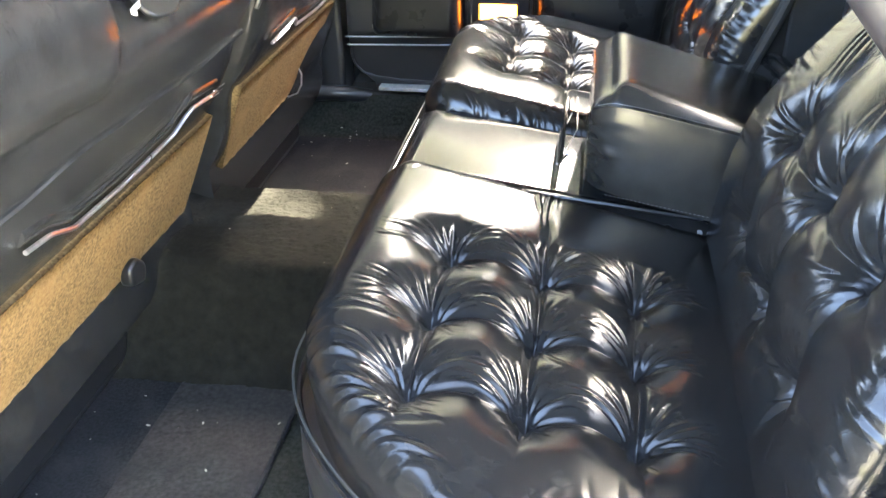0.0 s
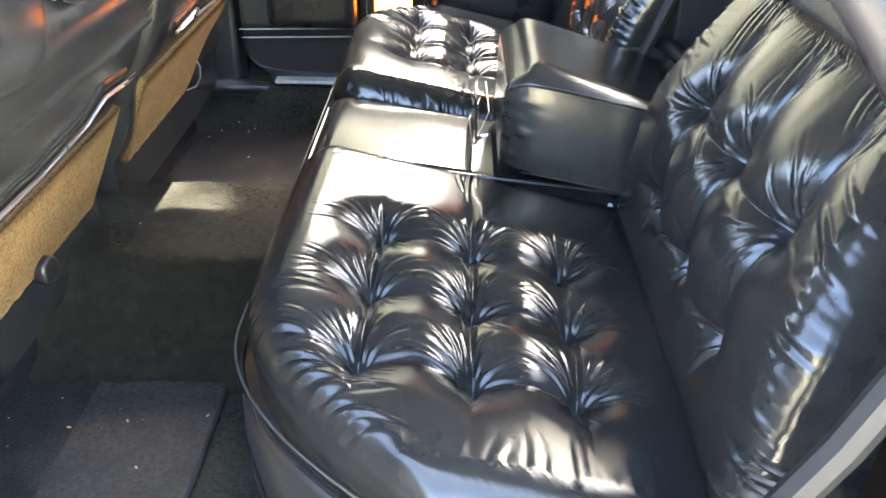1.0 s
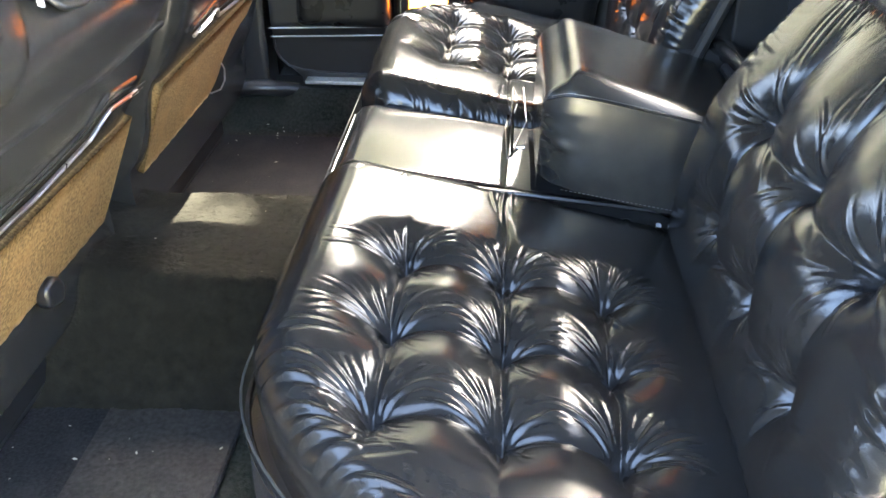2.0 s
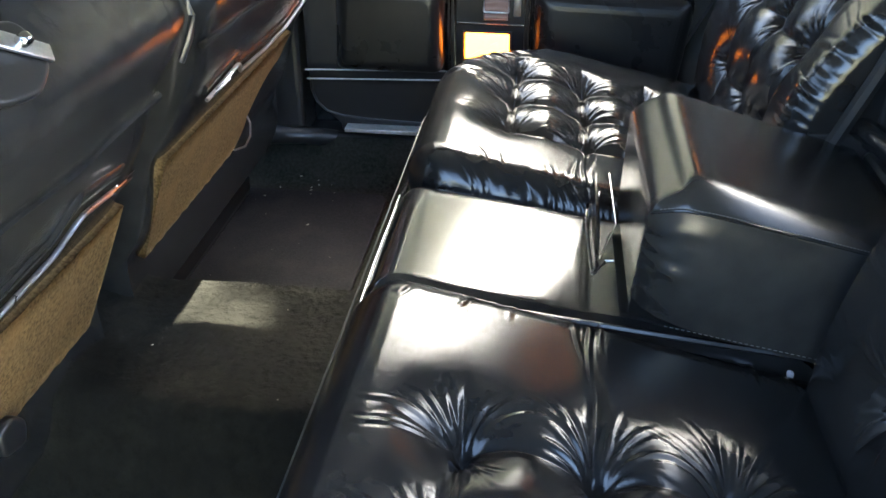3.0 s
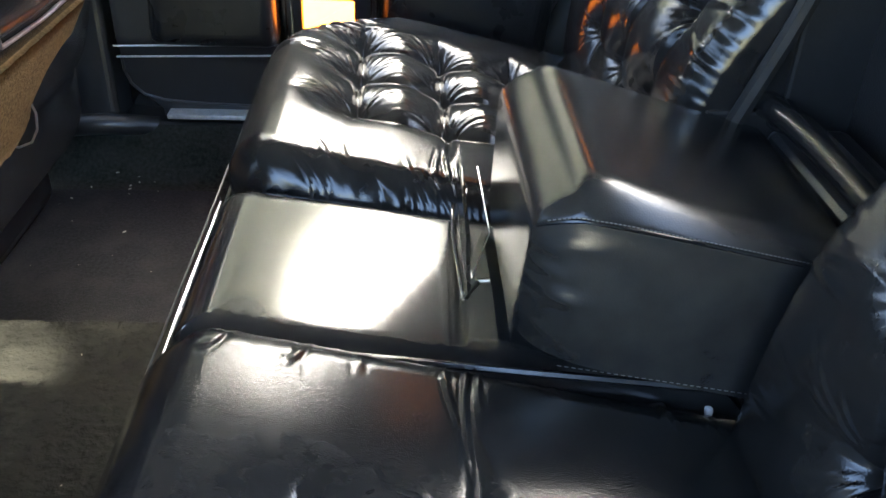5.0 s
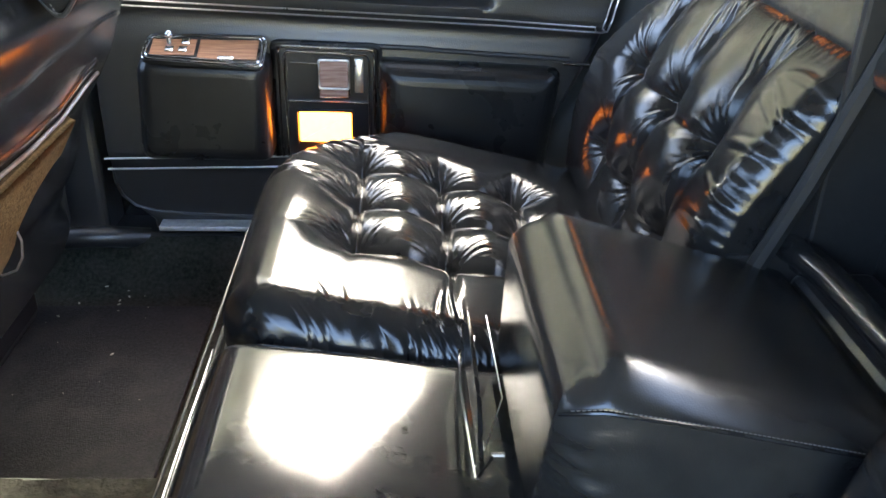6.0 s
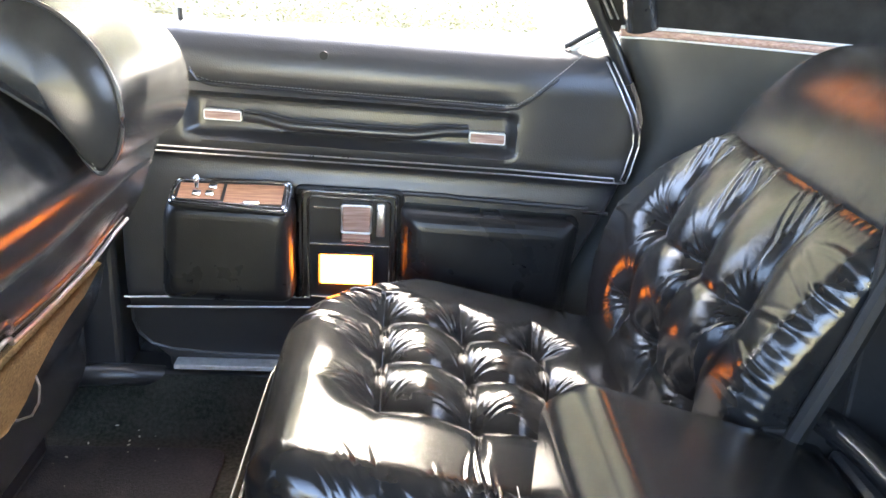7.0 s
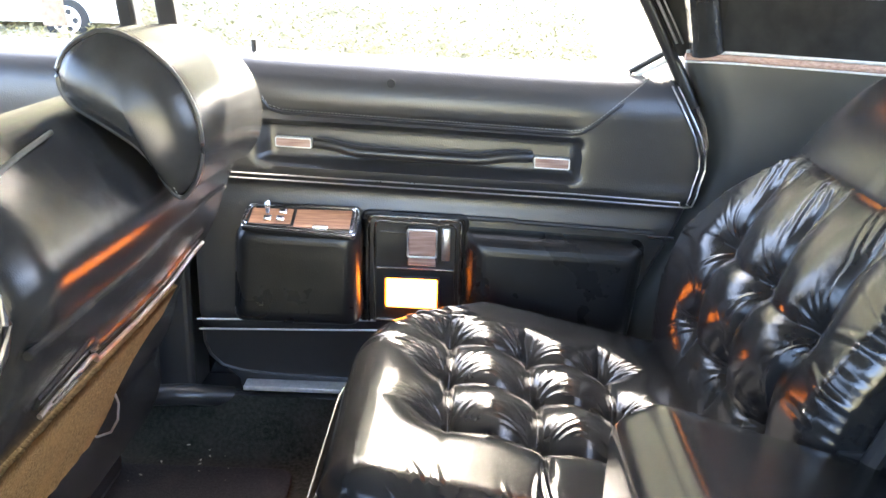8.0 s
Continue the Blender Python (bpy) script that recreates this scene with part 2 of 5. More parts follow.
def slab(outline, axis, lo, hi, bevel=0.004, segments=2, bm=None):
    """A plate: an outline in the two other axes, from lo to hi along axis ('x', 'y' or 'z')."""
    bm = bm or bmesh.new()
    k = "xyz".index(axis)

    def place(p, d):
        q = list(p)
        q.insert(k, d)
        return q
    va = [bm.verts.new(place(p, lo)) for p in outline]
    vb = [bm.verts.new(place(p, hi)) for p in outline]
    n = len(outline)
    faces = [bm.faces.new(va[::-1]), bm.faces.new(vb)]
    for i in range(n):
        faces.append(bm.faces.new((va[i], va[(i + 1) % n], vb[(i + 1) % n], vb[i])))
    bmesh.ops.recalc_face_normals(bm, faces=faces)
    if bevel:
        edges = [e for e in {e for f in faces[:2] for e in f.edges}]
        bmesh.ops.bevel(bm, geom=edges, offset=bevel, segments=segments, affect='EDGES', profile=0.5)
    return bm


def pillow(outline, back, front, r, steps=7):
    """A padded plate facing -y: an outline in x and z, rounded over to its flat front by r."""
    bm = bmesh.new()
    xs, zs = [p[0] for p in outline], [p[1] for p in outline]
    cx, cz, w, h = (min(xs) + max(xs)) / 2, (min(zs) + max(zs)) / 2, max(xs) - min(xs), max(zs) - min(zs)
    rings = []
    for k in range(steps + 2):
        a = max(0, k - 1) / steps * math.pi / 2
        off, y = r * (1 - math.cos(a)), (back if k == 0 else front + r - r * math.sin(a))
        rings.append([bm.verts.new((cx + (x - cx) * (1 - 2 * off / w), y, cz + (z - cz) * (1 - 2 * off / h))) for x, z in outline])
    n = len(outline)
    for a, b in zip(rings, rings[1:]):
        for i in range(n):
            bm.faces.new((a[i], a[(i + 1) % n], b[(i + 1) % n], b[i]))
    bm.faces.new(rings[-1])
    return bm


def rounded(pts, r, steps=5):
    """An outline with its corners rounded; r is one radius or a list."""
    out = []
    n = len(pts)
    for i in range(n):
        p, a, b = Vector(pts[i]), Vector(pts[i - 1]), Vector(pts[(i + 1) % n])
        rr = r[i] if isinstance(r, (list, tuple)) else r
        u, v = (a - p), (b - p)
        rr = min(rr, u.length * 0.49, v.length * 0.49)
        if rr < 1e-5:
            out.append(tuple(p))
            continue
        u, v = p + u.normalized() * rr, p + v.normalized() * rr
        for k in range(steps + 1):
            t = k / steps
            out.append(tuple((1 - t) ** 2 * u + 2 * t * (1 - t) * p + t * t * v))
    return out


def sheet(f, us, vs):
    """Vertices and quads of a surface f(u, v)."""
    verts = [f(u, v) for u in us for v in vs]
    m = len(vs)
    faces = [(i * m + j, i * m + j + 1, (i + 1) * m + j + 1, (i + 1) * m + j) for i in range(len(us) - 1) for j in range(m - 1)]
    return verts, faces


def lerp(x, xs, ys):
    return float(np.interp(x, xs, ys))


def sm(a, b, x):
    t = min(1.0, max(0.0, (x - a) / (b - a)))
    return t * t * (3 - 2 * t)


# ---- tufted leather ----
def nodes(lo, hi, radius, wall, step):
    """Places across a cushion, with how far each lies down its rounded edge."""
    at, drop = [], []
    for k in range(4):
        at.append(0.0), drop.append(radius + wall * (1 - k / 4))
    for k in range(1, 8):
        a = k / 8 * math.pi / 2
        at.append(radius * (1 - math.cos(a))), drop.append(radius * (1 - math.sin(a)))
    n = max(4, int((hi - lo - 2 * radius) / step))
    inner = [radius + (hi - lo - 2 * radius) * k / n for k in range(n + 1)]
    width = hi - lo
    full = at + inner + [width - a for a in at[::-1]]
    drops = drop + [0.0] * (n + 1) + drop[::-1]
    return np.array(full) / width, np.array(drops)


def crease(h, U, V, p, q, amp, w0, w1, bow=0.0):
    """Adds one fold of leather, a ridge with a valley on each side, that runs from p to q and dies out there."""
    length = math.hypot(q[0] - p[0], q[1] - p[1])
    cx, cy = (q[0] - p[0]) / length, (q[1] - p[1]) / length
    du, dv = U - p[0], V - p[1]
    t = (du * cx + dv * cy) / length
    d = dv * cx - du * cy - bow * length * 4 * t * (1 - t)
    near = (t > 0) & (t < 1) & (np.abs(d) < 4 * max(w0, w1))
    t, d = t[near], d[near]
    w = w0 + (w1 - w0) * t
    fade = np.clip(t / 0.15, 0, 1) * np.clip((1 - t) / 0.75, 0, 1)
    h[near] += amp * fade * (np.exp(-(d / w) ** 2) - 0.7 * np.exp(-((np.abs(d) - 1.6 * w) / (0.7 * w)) ** 2))


def gathers(h, U, V, along, inward, lo, hi, step, reach, amp, seed, wide=1.0, lean=0.45):
    """Uneven folds gathered in from a sewn edge: along counts along it, inward away from it."""
    rng = np.random.RandomState(seed)
    at = lo
    while at < hi:
        n = reach * rng.uniform(0.25, 1.0)
        crease(h, along, inward, (at, -0.012), (at + n * rng.uniform(-lean, lean), n), amp * rng.uniform(0.4, 1.0), wide * rng.uniform(0.003, 0.0048), wide * 0.0028, rng.uniform(-0.12, 0.12))
        at += step * rng.uniform(0.45, 1.7)


def tufts(U, V, buttons, cols, rows, seed, deep=0.019, groove=0.0125, spray=None, across=1.0, reach_up=0.0, body=0.75, row=0.85, few=False, reach_in=0.0, fold=1.0):
    """Height of a buttoned leather surface: plump fields, thin creases between the buttons and fans of soft folds."""
    rng = np.random.RandomState(seed)
    h = np.zeros_like(U)
    vlo, vhi, ulo, uhi = min(rows), max(rows), min(cols), max(cols)
    fade = lambda x, a, b: 1 / (1 + np.exp((np.maximum(a - x, x - b) - 0.035) / 0.012))
    for c in cols:
        d = U - c + 0.0016 * np.sin(V * 41 + c * 90)
        line = fade(V, vlo - (reach_in if c == sorted(cols)[1] else 0.0), vhi + reach_up)
        h -= (0.30 * groove * np.exp(-(d / 0.0060) ** 2) + 0.0030 * np.exp(-np.abs(d) / 0.0020)) * line
        h -= body * groove * np.clip(1 - np.abs(d) / 0.062, 0, 1) ** 1.8 * fade(V, vlo - 0.6 * reach_up, vhi + 1.4 * reach_up)
    for r in rows:
        near = np.min([np.abs(U - c) for c in cols], axis=0)
        sag = 0.007 * np.sin(np.clip(near / 0.055, 0, 1) * math.pi / 2)
        d = V - r + sag
        h -= (0.22 * groove * np.exp(-(d / 0.007) ** 2) + row * groove * np.clip(1 - np.abs(d) / 0.060, 0, 1) ** 2) * fade(U, ulo, uhi) * across
    for (bu, bv) in buttons:
        du, dv = U - bu, V - bv
        r = np.hypot(du, dv) + 1e-6
        h -= deep * (0.50 * np.exp(-(r / 0.010) ** 1.4) + 0.50 * np.exp(-(r / 0.034) ** 1.4))
        main = spray(bu, bv)
        if few:
            sets = ((main, 5, 1.1, 0.045, 0.095), (main + math.pi, 4, 0.9, 0.04, 0.085), (main - math.pi / 2, 3, 0.5, 0.04, 0.08), (main + math.pi / 2, 2, 0.4, 0.04, 0.07))
        else:
            sets = ((main, 17, 1.65, 0.048, 0.078), (main + math.pi, 5, 0.9, 0.030, 0.055))
        for centre, count, spread, lo, hi in sets:
            for k in range(count):
                o = 2 * (k + 0.5) / count - 1
                a = centre + spread * o + rng.uniform(-0.08, 0.08)
                length = rng.uniform(lo, hi) * (1 + 0.30 * abs(o))
                p = (bu + 0.006 * math.cos(a), bv + 0.006 * math.sin(a))
                q = (bu + length * math.cos(a), bv + length * math.sin(a))
                crease(h, U, V, p, q, fold * rng.uniform(0.0007, 0.0017), rng.uniform(0.0015, 0.0024), rng.uniform(0.0026, 0.0040), -0.22 * o * rng.uniform(0.4, 1.2))
    return h


def pleats(along, inward, reach, amp, seed, freq=68.0):
    """Gathered folds that run in from an edge."""
    p = along * freq + 2.4 * np.sin(along * 17 + seed) + 1.1 * np.sin(along * 43 + 2 * seed)
    fade = np.exp(-(np.maximum(inward, 0) / reach) ** 2)
    vary = 0.45 + 0.55 * np.sin(along * 23 + seed * 1.7) ** 2
    return amp * fade * vary * 1.7 * (np.abs(np.sin(p * math.pi)) ** 0.5 - 0.76)


def grid_faces(n, m):
    return [(i * m + j, i * m + j + 1, (i + 1) * m + j + 1, (i + 1) * m + j) for i in range(n - 1) for j in range(m - 1)]


# ---- floor and tunnel ----
def floor_z(y):
    a = abs(y)
    return 0.155 * (1 - sm(0.115, 0.25, a)) if a < 0.73 else 0.085 * sm(0.73, 0.81, a)


ys = [-0.90, -0.86] + [-0.83 + 0.01 * k for k in range(167)] + [0.86, 0.90]


def floor_point(x, y):
    t = floor_z(y)
    hump = 0.12 * sm(-0.30, -0.75, x) * (1 - sm(0.12, 0.3, abs(y)))
    return (x, y, t + hump + 0.0022 * math.sin(x * 23 + y * 31) * math.sin(y * 17 - x * 9))


fv, ff = sheet(floor_point, [-1.7, -1.4, -1.1] + [-0.9 + 0.02 * k for k in range(54)], ys)
floor = raw("floor", fv, ff, CARPET, kind="structure", label="black carpeted car floor with raised centre tunnel")

def nap(x, y):
    """Matted carpet tufts: small uneven lumps."""
    p = Vector((x, y, 0.0))
    return 0.0034 * abs(noise.noise(p * 85)) + 0.0022 * noise.noise(p * 190) + 0.0020 * noise.noise(p * 24)


tv, tf = sheet(lambda x, y: tuple(Vector(floor_point(x, y)) + Vector((0, 0, 0.007 + nap(x, y)))), [-0.55 + 0.004 * k for k in range(130)], [-0.245 + 0.004 * k for k in range(91)])
tunnel_carpet = raw("tunnel_carpet", tv, tf, TUNNEL, kind="structure", label="faded grey-brown carpet over the transmission tunnel")


def floor_mat(lo, hi, label):
    outline = rounded([(lo[0], lo[1]), (hi[0], lo[1]), (hi[0], hi[1]), (lo[0], hi[1])], 0.03)
    bm = slab(outline, 'z', 0.004, 0.014, 0.003)
    return finish("floor_mat", bm, MAT, label=label, category="floor mat", group="floor mats")


floor_mat((-0.66, 0.235), (-0.138, 0.685), "charcoal carpet floor mat lying in the footwell")
near_mat = floor_mat((-0.66, -0.70), (-0.120, -0.222), "charcoal carpet floor mat with a painted light patch and crumbs")
# thin pale sheet that paints the lit patch; its front edge is the shadow line
part("heel_panel", slab(rounded([(-0.307, -0.695), (-0.124, -0.695), (-0.124, -0.2245), (-0.306, -0.2245)], 0.006), 'z', 0.012, 0.0152, 0.001), LITMAT, near_mat, "pale sheet painting the lit part of the mat")

# ---- rear seat base ----
seat = empty("rear_seat", (0.1, 0, 0), label="black tufted leather rear bench seat with gathered pleats", category="car seat")


def front_x(y):
    """Front edge of the bench: it sweeps back at both outer ends."""
    a = abs(y)
    return -0.022 + 2.6 * max(0.0, a - 0.44) ** 2


def skirt_point(k, y):
    prof = [(0.03, 0.245), (-0.002, 0.24), (-0.006, 0.225), (-0.008, 0.18), (0.004, 0.10), (0.016, 0.02)]
    dx, z = prof[k]
    return (front_x(y) + dx, y, max(z, floor_z(y) * 0.8 if k == 5 else z))


sv, sf = sheet(lambda y, k: skirt_point(int(k), y), [-0.72 + 0.02 * k for k in range(73)], range(6))
raw("seat_skirt", sv, sf, VINYL, seat, "black vinyl skirt below the seat cushions")
part("seat_welt", tube([(front_x(y) - 0.008, y, 0.272) for y in [-0.70 + 0.02 * k for k in range(71)]], 0.0012, 6), TRIM, seat, "thin pale beading along the cushion front")
part("seat_welt", tube([(front_x(y) - 0.004, y, 0.128) for y in [-0.70 + 0.02 * k for k in range(71)]], 0.0022, 6), VINYL, seat)
part("trim_strip", tube([(-0.0185 - 0.002 * math.sin(k / 12 * math.pi), -0.125 + 0.285 * k / 12, 0.281 + 0.004 * sm(9, 12, k)) for k in range(13)], 0.0009, 8), SATIN, seat, "pale plastic edge strip below the centre pad")


def cushion(side, seed):
    """One tufted seat cushion; side is +1 or -1 across the car."""
    y_in, y_out = 0.142 if side > 0 else 0.112, 0.71
    fine = 0.0013 if side < 0 else 0.0018
    pu, du = nodes(-0.02, 0.47, 0.050, 0.06, fine)
    pv, dv = nodes(y_in, y_out, 0.040, 0.055, fine)
    P, Q = np.meshgrid(pu, pv, indexing="ij")
    DU, DV = np.meshgrid(du, dv, indexing="ij")
    Y = y_in + (y_out - y_in) * Q
    x0 = -0.010 + 2.6 * np.maximum(0.0, Y - 0.44) ** 2 + 0.040 * np.clip(1 - (Y - y_in) / 0.05, 0, 1) ** 2
    X = x0 + (0.47 - x0) * P
    drop = (DU ** 3 + DV ** 3) ** (1 / 3)
    top = 0.352 - 0.22 * np.maximum(X - 0.03, 0) + 0.006 * np.sin((Y - y_in) / (y_out - y_in) * math.pi)
    edge = np.clip(1 - drop / 0.05, 0, 1)
    cols, rows = [0.112, 0.218, 0.322], [0.322, 0.440, 0.556]
    buttons = [(c + 0.003 * math.sin(7 * r), r + 0.004 * math.sin(9 * c + 3 * r)) for c in cols for r in rows]
    h = tufts(X, Y, buttons, cols, rows, seed, deep=0.019 if side < 0 else 0.013, fold=0.85 if side < 0 else 0.48, reach_in=0.06, row=0.85 if side < 0 else 1.45, body=0.75 if side < 0 else 1.3, spray=lambda u, v: side * math.pi / 2 + (0.35 if u < 0.15 else (-0.35 if u > 0.3 else 0.0)) * side) * edge
    inner = np.clip(1 - drop / 0.11, 0.15, 1)
    g = np.zeros_like(X)
    gathers(g, X, Y, Y, X - x0, 0.47, 0.71, 0.015, 0.105, 0.0034, seed + 1, 1.25, 0.3)
    gathers(g, X, Y, X, y_out - Y, 0.03, 0.46, 0.020, 0.13, 0.0008, seed + 2, 1.5, 0.25)
    gathers(g, X, Y, X, Y - y_in, 0.02, 0.44, 0.022, 0.07, 0.0016, seed + 4)
    for o, n in ((-0.012, 0.10), (0.009, 0.15), (0.020, 0.07), (-0.024, 0.05)):
        crease(g, X, Y, (0.216 + o, y_in - 0.01), (0.218 + 0.4 * o, y_in + n), 0.0019, 0.0028, 0.0018, 0.06)
    h += g * inner
    ruffle = pleats(X, Y - y_in, 0.026, 0.0045 if side > 0 else 0.0012, seed + 5, 78)
    h += 0.45 * ruffle * inner
    Yw = Y - 0.9 * ruffle * (DV > 0.012) * (Q < 0.5) - 0.006 * np.exp(-((DV - 0.055) / 0.02) ** 2) * (Q < 0.5)
    Z = top - drop + h
    bulge = 0.004 * np.exp(-((DU - 0.05) / 0.03) ** 2) * (P < 0.5)
    verts = np.stack([X - bulge, side * Yw, Z], -1).reshape(-1, 3)
    faces = grid_faces(len(pu), len(pv))
    if side < 0:
        faces = [f[::-1] for f in faces]
    ob = raw("seat_cushion", verts, [f[::-1] for f in faces], LEATHER, seat, "black tufted leather cushion with buttoned creases")
    for n, (bx, by) in enumerate(buttons):
        z = 0.352 - 0.22 * max(bx - 0.03, 0) - 0.047
        bm = bmesh.new()
        bmesh.ops.create_uvsphere(bm, u_segments=12, v_segments=6, radius=0.0075)
        for v in bm.verts:
            v.co = Vector((bx + v.co.x, side * by + v.co.y, z + v.co.z * 0.45))
        part("button", bm, LEATHER, ob)
    pts = [(x0_ - 0.004, side * y_, 0.252) for x0_, y_ in [(front_x(y) , y) for y in [y_in + (0.70 - y_in) * k / 40 for k in range(41)]]]
    pts += [(0.19 + 0.26 * k / 10, side * 0.712, 0.250 - 0.02 * k / 10) for k in range(1, 11)]
    part("piping", tube(pts, 0.0036, 6), LEATHER, ob, "black leather piping")
    return ob


cushion(1, 3)
cushion(-1, 8)

# flat pad between the cushions
pu, du = nodes(0, 0.49, 0.045, 0.05, 0.010)
pv, dv = nodes(0, 0.25, 0.026, 0.03, 0.008)
P, Q = np.meshgrid(pu, pv, indexing="ij")
DU, DV = np.meshgrid(du, dv, indexing="ij")
X, Y = -0.016 + 0.48 * P, -0.107 + 0.249 * Q
corner = 0.030 * np.exp(-(X + 0.016) / 0.022)
Y = Y + corner * (0.5 - Q) * 2 * 0.9
Z = 0.323 - 0.15 * np.maximum(X, 0) - (DU ** 3 + DV ** 3) ** (1 / 3) + 0.0005 * np.sin(Q * math.pi) + 0.00025 * np.sin(X * 31 + Y * 24)
raw("centre_pad", np.stack([X, Y, Z], -1).reshape(-1, 3), [f[::-1] for f in grid_faces(len(pu), len(pv))], PADLEATHER, seat, "flat worn black leather pad between the cushions")
part("piping", tube([(0.015 + 0.41 * k / 12, -0.1155, 0.320 - 0.10 * 0.44 * k / 12) for k in range(13)], 0.0032, 6), LEATHER, seat)


def backrest(side, seed):
    """One tufted backrest half."""
    y_in, y_out, height = 0.140, 0.70, 0.360
    pu, du = nodes(y_in, y_out, 0.035, 0.06, 0.0015)
    pv, dv = nodes(0, height, 0.028, 0.06, 0.0015)
    P, Q = np.meshgrid(pu, pv, indexing="ij")
    DU, DV = np.meshgrid(du, dv, indexing="ij")
    S = height * Q
    yo = np.interp(S, [0, 0.10, 0.19, 0.27, 0.33, 0.360], [0.69, 0.715, 0.70, 0.655, 0.60, 0.545])
    Y = y_in + (yo - y_in) * P
    drop = (DU ** 3 + DV ** 3) ** (1 / 3)
    edge = np.clip(1 - drop / 0.05, 0, 1)
    cols, rows = [0.272, 0.410, 0.548], [0.098, 0.212]
    buttons = [(c + 0.004 * math.sin(40 * r + 9 * c), r + 0.006 * math.sin(23 * c)) for c in cols for r in rows]
    h = tufts(Y, S, buttons, cols, rows, seed, fold=0.5 if side > 0 else 0.75, deep=0.030, groove=0.012, across=0.8, reach_up=0.05, body=1.3 if side > 0 else 0.8, few=True, spray=lambda u, v: (math.pi if u > 0.35 else 0.0) + (0.5 if v > 0.15 else -0.35)) * edge
    inner = np.clip(1 - drop / 0.11, 0.15, 1)
    g = np.zeros_like(Y)
    rng = np.random.RandomState(seed + 40)
    for c in cols:
        for k in range(9):
            o = (k - 4) / 4 + rng.uniform(-0.1, 0.1)
            crease(g, Y, S, (c + 0.034 * o, height), (c + 0.010 * o, 0.212 + rng.uniform(0.03, 0.12)), rng.uniform(0.0008, 0.0018), 0.0044, 0.0028, 0.10 * o)
    gathers(g, Y, S, Y, height - S, y_in + 0.02, 0.56, 0.009, 0.06, 0.0009, seed + 1)
    gathers(g, Y, S, S, yo - Y, 0.02, 0.36, 0.013, 0.085, 0.0014 if side > 0 else 0.0022, seed + 2, 1.3)
    gathers(g, Y, S, S, Y - y_in, 0.02, 0.30, 0.012, 0.10, 0.0013, seed + 3, 1.1)
    h += g * np.clip(1 - drop / 0.11, 0.15, 1)
    crown = 0.030 * np.sin(np.clip(S / height, 0, 1) * math.pi) + 0.030
    f = crown - drop + h
    bx = np.interp(S, [0, 0.19, 0.36], [0.440, 0.498, 0.582])
    bz = np.interp(S, [0, 0.19, 0.36], [0.250, 0.428, 0.586])
    nx = np.interp(S, [0, 0.12, 0.26, 0.36], [0.955, 0.945, 0.895, 0.86])
    verts = np.stack([bx - nx * f, side * Y, bz + np.sqrt(1 - nx ** 2) * f], -1).reshape(-1, 3)
    faces = grid_faces(len(pu), len(pv))
    if side > 0:
        faces = [q[::-1] for q in faces]
    ob = raw("backrest", verts, [q[::-1] for q in faces], LEATHER, seat, "black tufted leather backrest with gathered edges")
    for (by, s) in buttons:
        x, z = lerp(s, [0, 0.19, 0.36], [0.440, 0.498, 0.582]), lerp(s, [0, 0.19, 0.36], [0.250, 0.428, 0.586])
        bm = bmesh.new()
        bmesh.ops.create_uvsphere(bm, u_segments=12, v_segments=6, radius=0.008)
        for v in bm.verts:
            v.co = Vector((x - 0.006 + v.co.x * 0.5, side * by + v.co.y, z + 0.005 + v.co.z))
        part("button", bm, LEATHER, ob)
    edge_pts = []
    for k in range(31):
        y = y_in + 0.02 + (0.47 - y_in) * k / 30
        edge_pts.append((0.556, side * y, 0.593 - 0.03 * sm(0.40, 0.56, y)))
    part("piping", tube(edge_pts, 0.0026, 6), LEATHER, ob, "black leather piping along the top")
    return ob


backrest(1, 5)
backrest(-1, 12)


def head_bolster(side):
    """Smooth rounded headrest above a backrest."""
    prof = [(0.546, 0.560), (0.541, 0.580), (0.548, 0.600), (0.560, 0.628), (0.576, 0.657), (0.596, 0.684), (0.618, 0.707), (0.642, 0.720), (0.660, 0.714), (0.668, 0.69), (0.668, 0.58)]
    prof = rounded(prof, 0.02, 3)
    us = [0.045, 0.050, 0.065, 0.09] + [0.12 + 0.02 * k for k in range(23)] + [0.575, 0.59, 0.605, 0.62, 0.634, 0.645, 0.655, 0.663, 0.668, 0.6698]

    def f(y, k):
        x, z = prof[int(k)]
        e = min(1.0, max(0.0, (y - 0.22) / 0.45))
        y = 0.22 + (y - 0.22) * 0.86 if y > 0.22 else y
        s = max(0.0, 1 - e ** 5.0) ** 0.42
        i = max(0.0, (0.085 - y) / 0.04)
        s *= math.sqrt(max(0.05, 1 - i * i))
        cx, cz = 0.60, 0.56
        return (cx + (x - cx) * (0.55 + 0.45 * s), side * y, cz + (z - cz) * (0.05 + 0.95 * s))
    v, q = sheet(f, us, range(len(prof)))
    return raw("headrest", v, q, SEATBACK_VINYL, seat, "smooth black vinyl headrest above the tufting")


head_bolster(1)
head_bolster(-1)

# armrest recess between the backrests, and the shell behind
part("recess", rbox((0.60, -0.155, 0.27), (0.63, 0.155, 0.70), 0.004), VINYL, seat, "dark recess behind the folded armrest")
part("recess_floor", rbox((0.518, -0.135, 0.24), (0.60, 0.135, 0.392), 0.012, 3), VINYL, seat)
for side in (1, -1):
    part("recess_side", rbox((0.458, min(side * 0.1365, side * 0.1455), 0.235), (0.536, max(side * 0.1365, side * 0.1455), 0.405), 0.003), RUBBER, seat)
part("recess_side", rbox((0.53, 0.136, 0.26), (0.62, 0.146, 0.66), 0.004), RUBBER, seat)
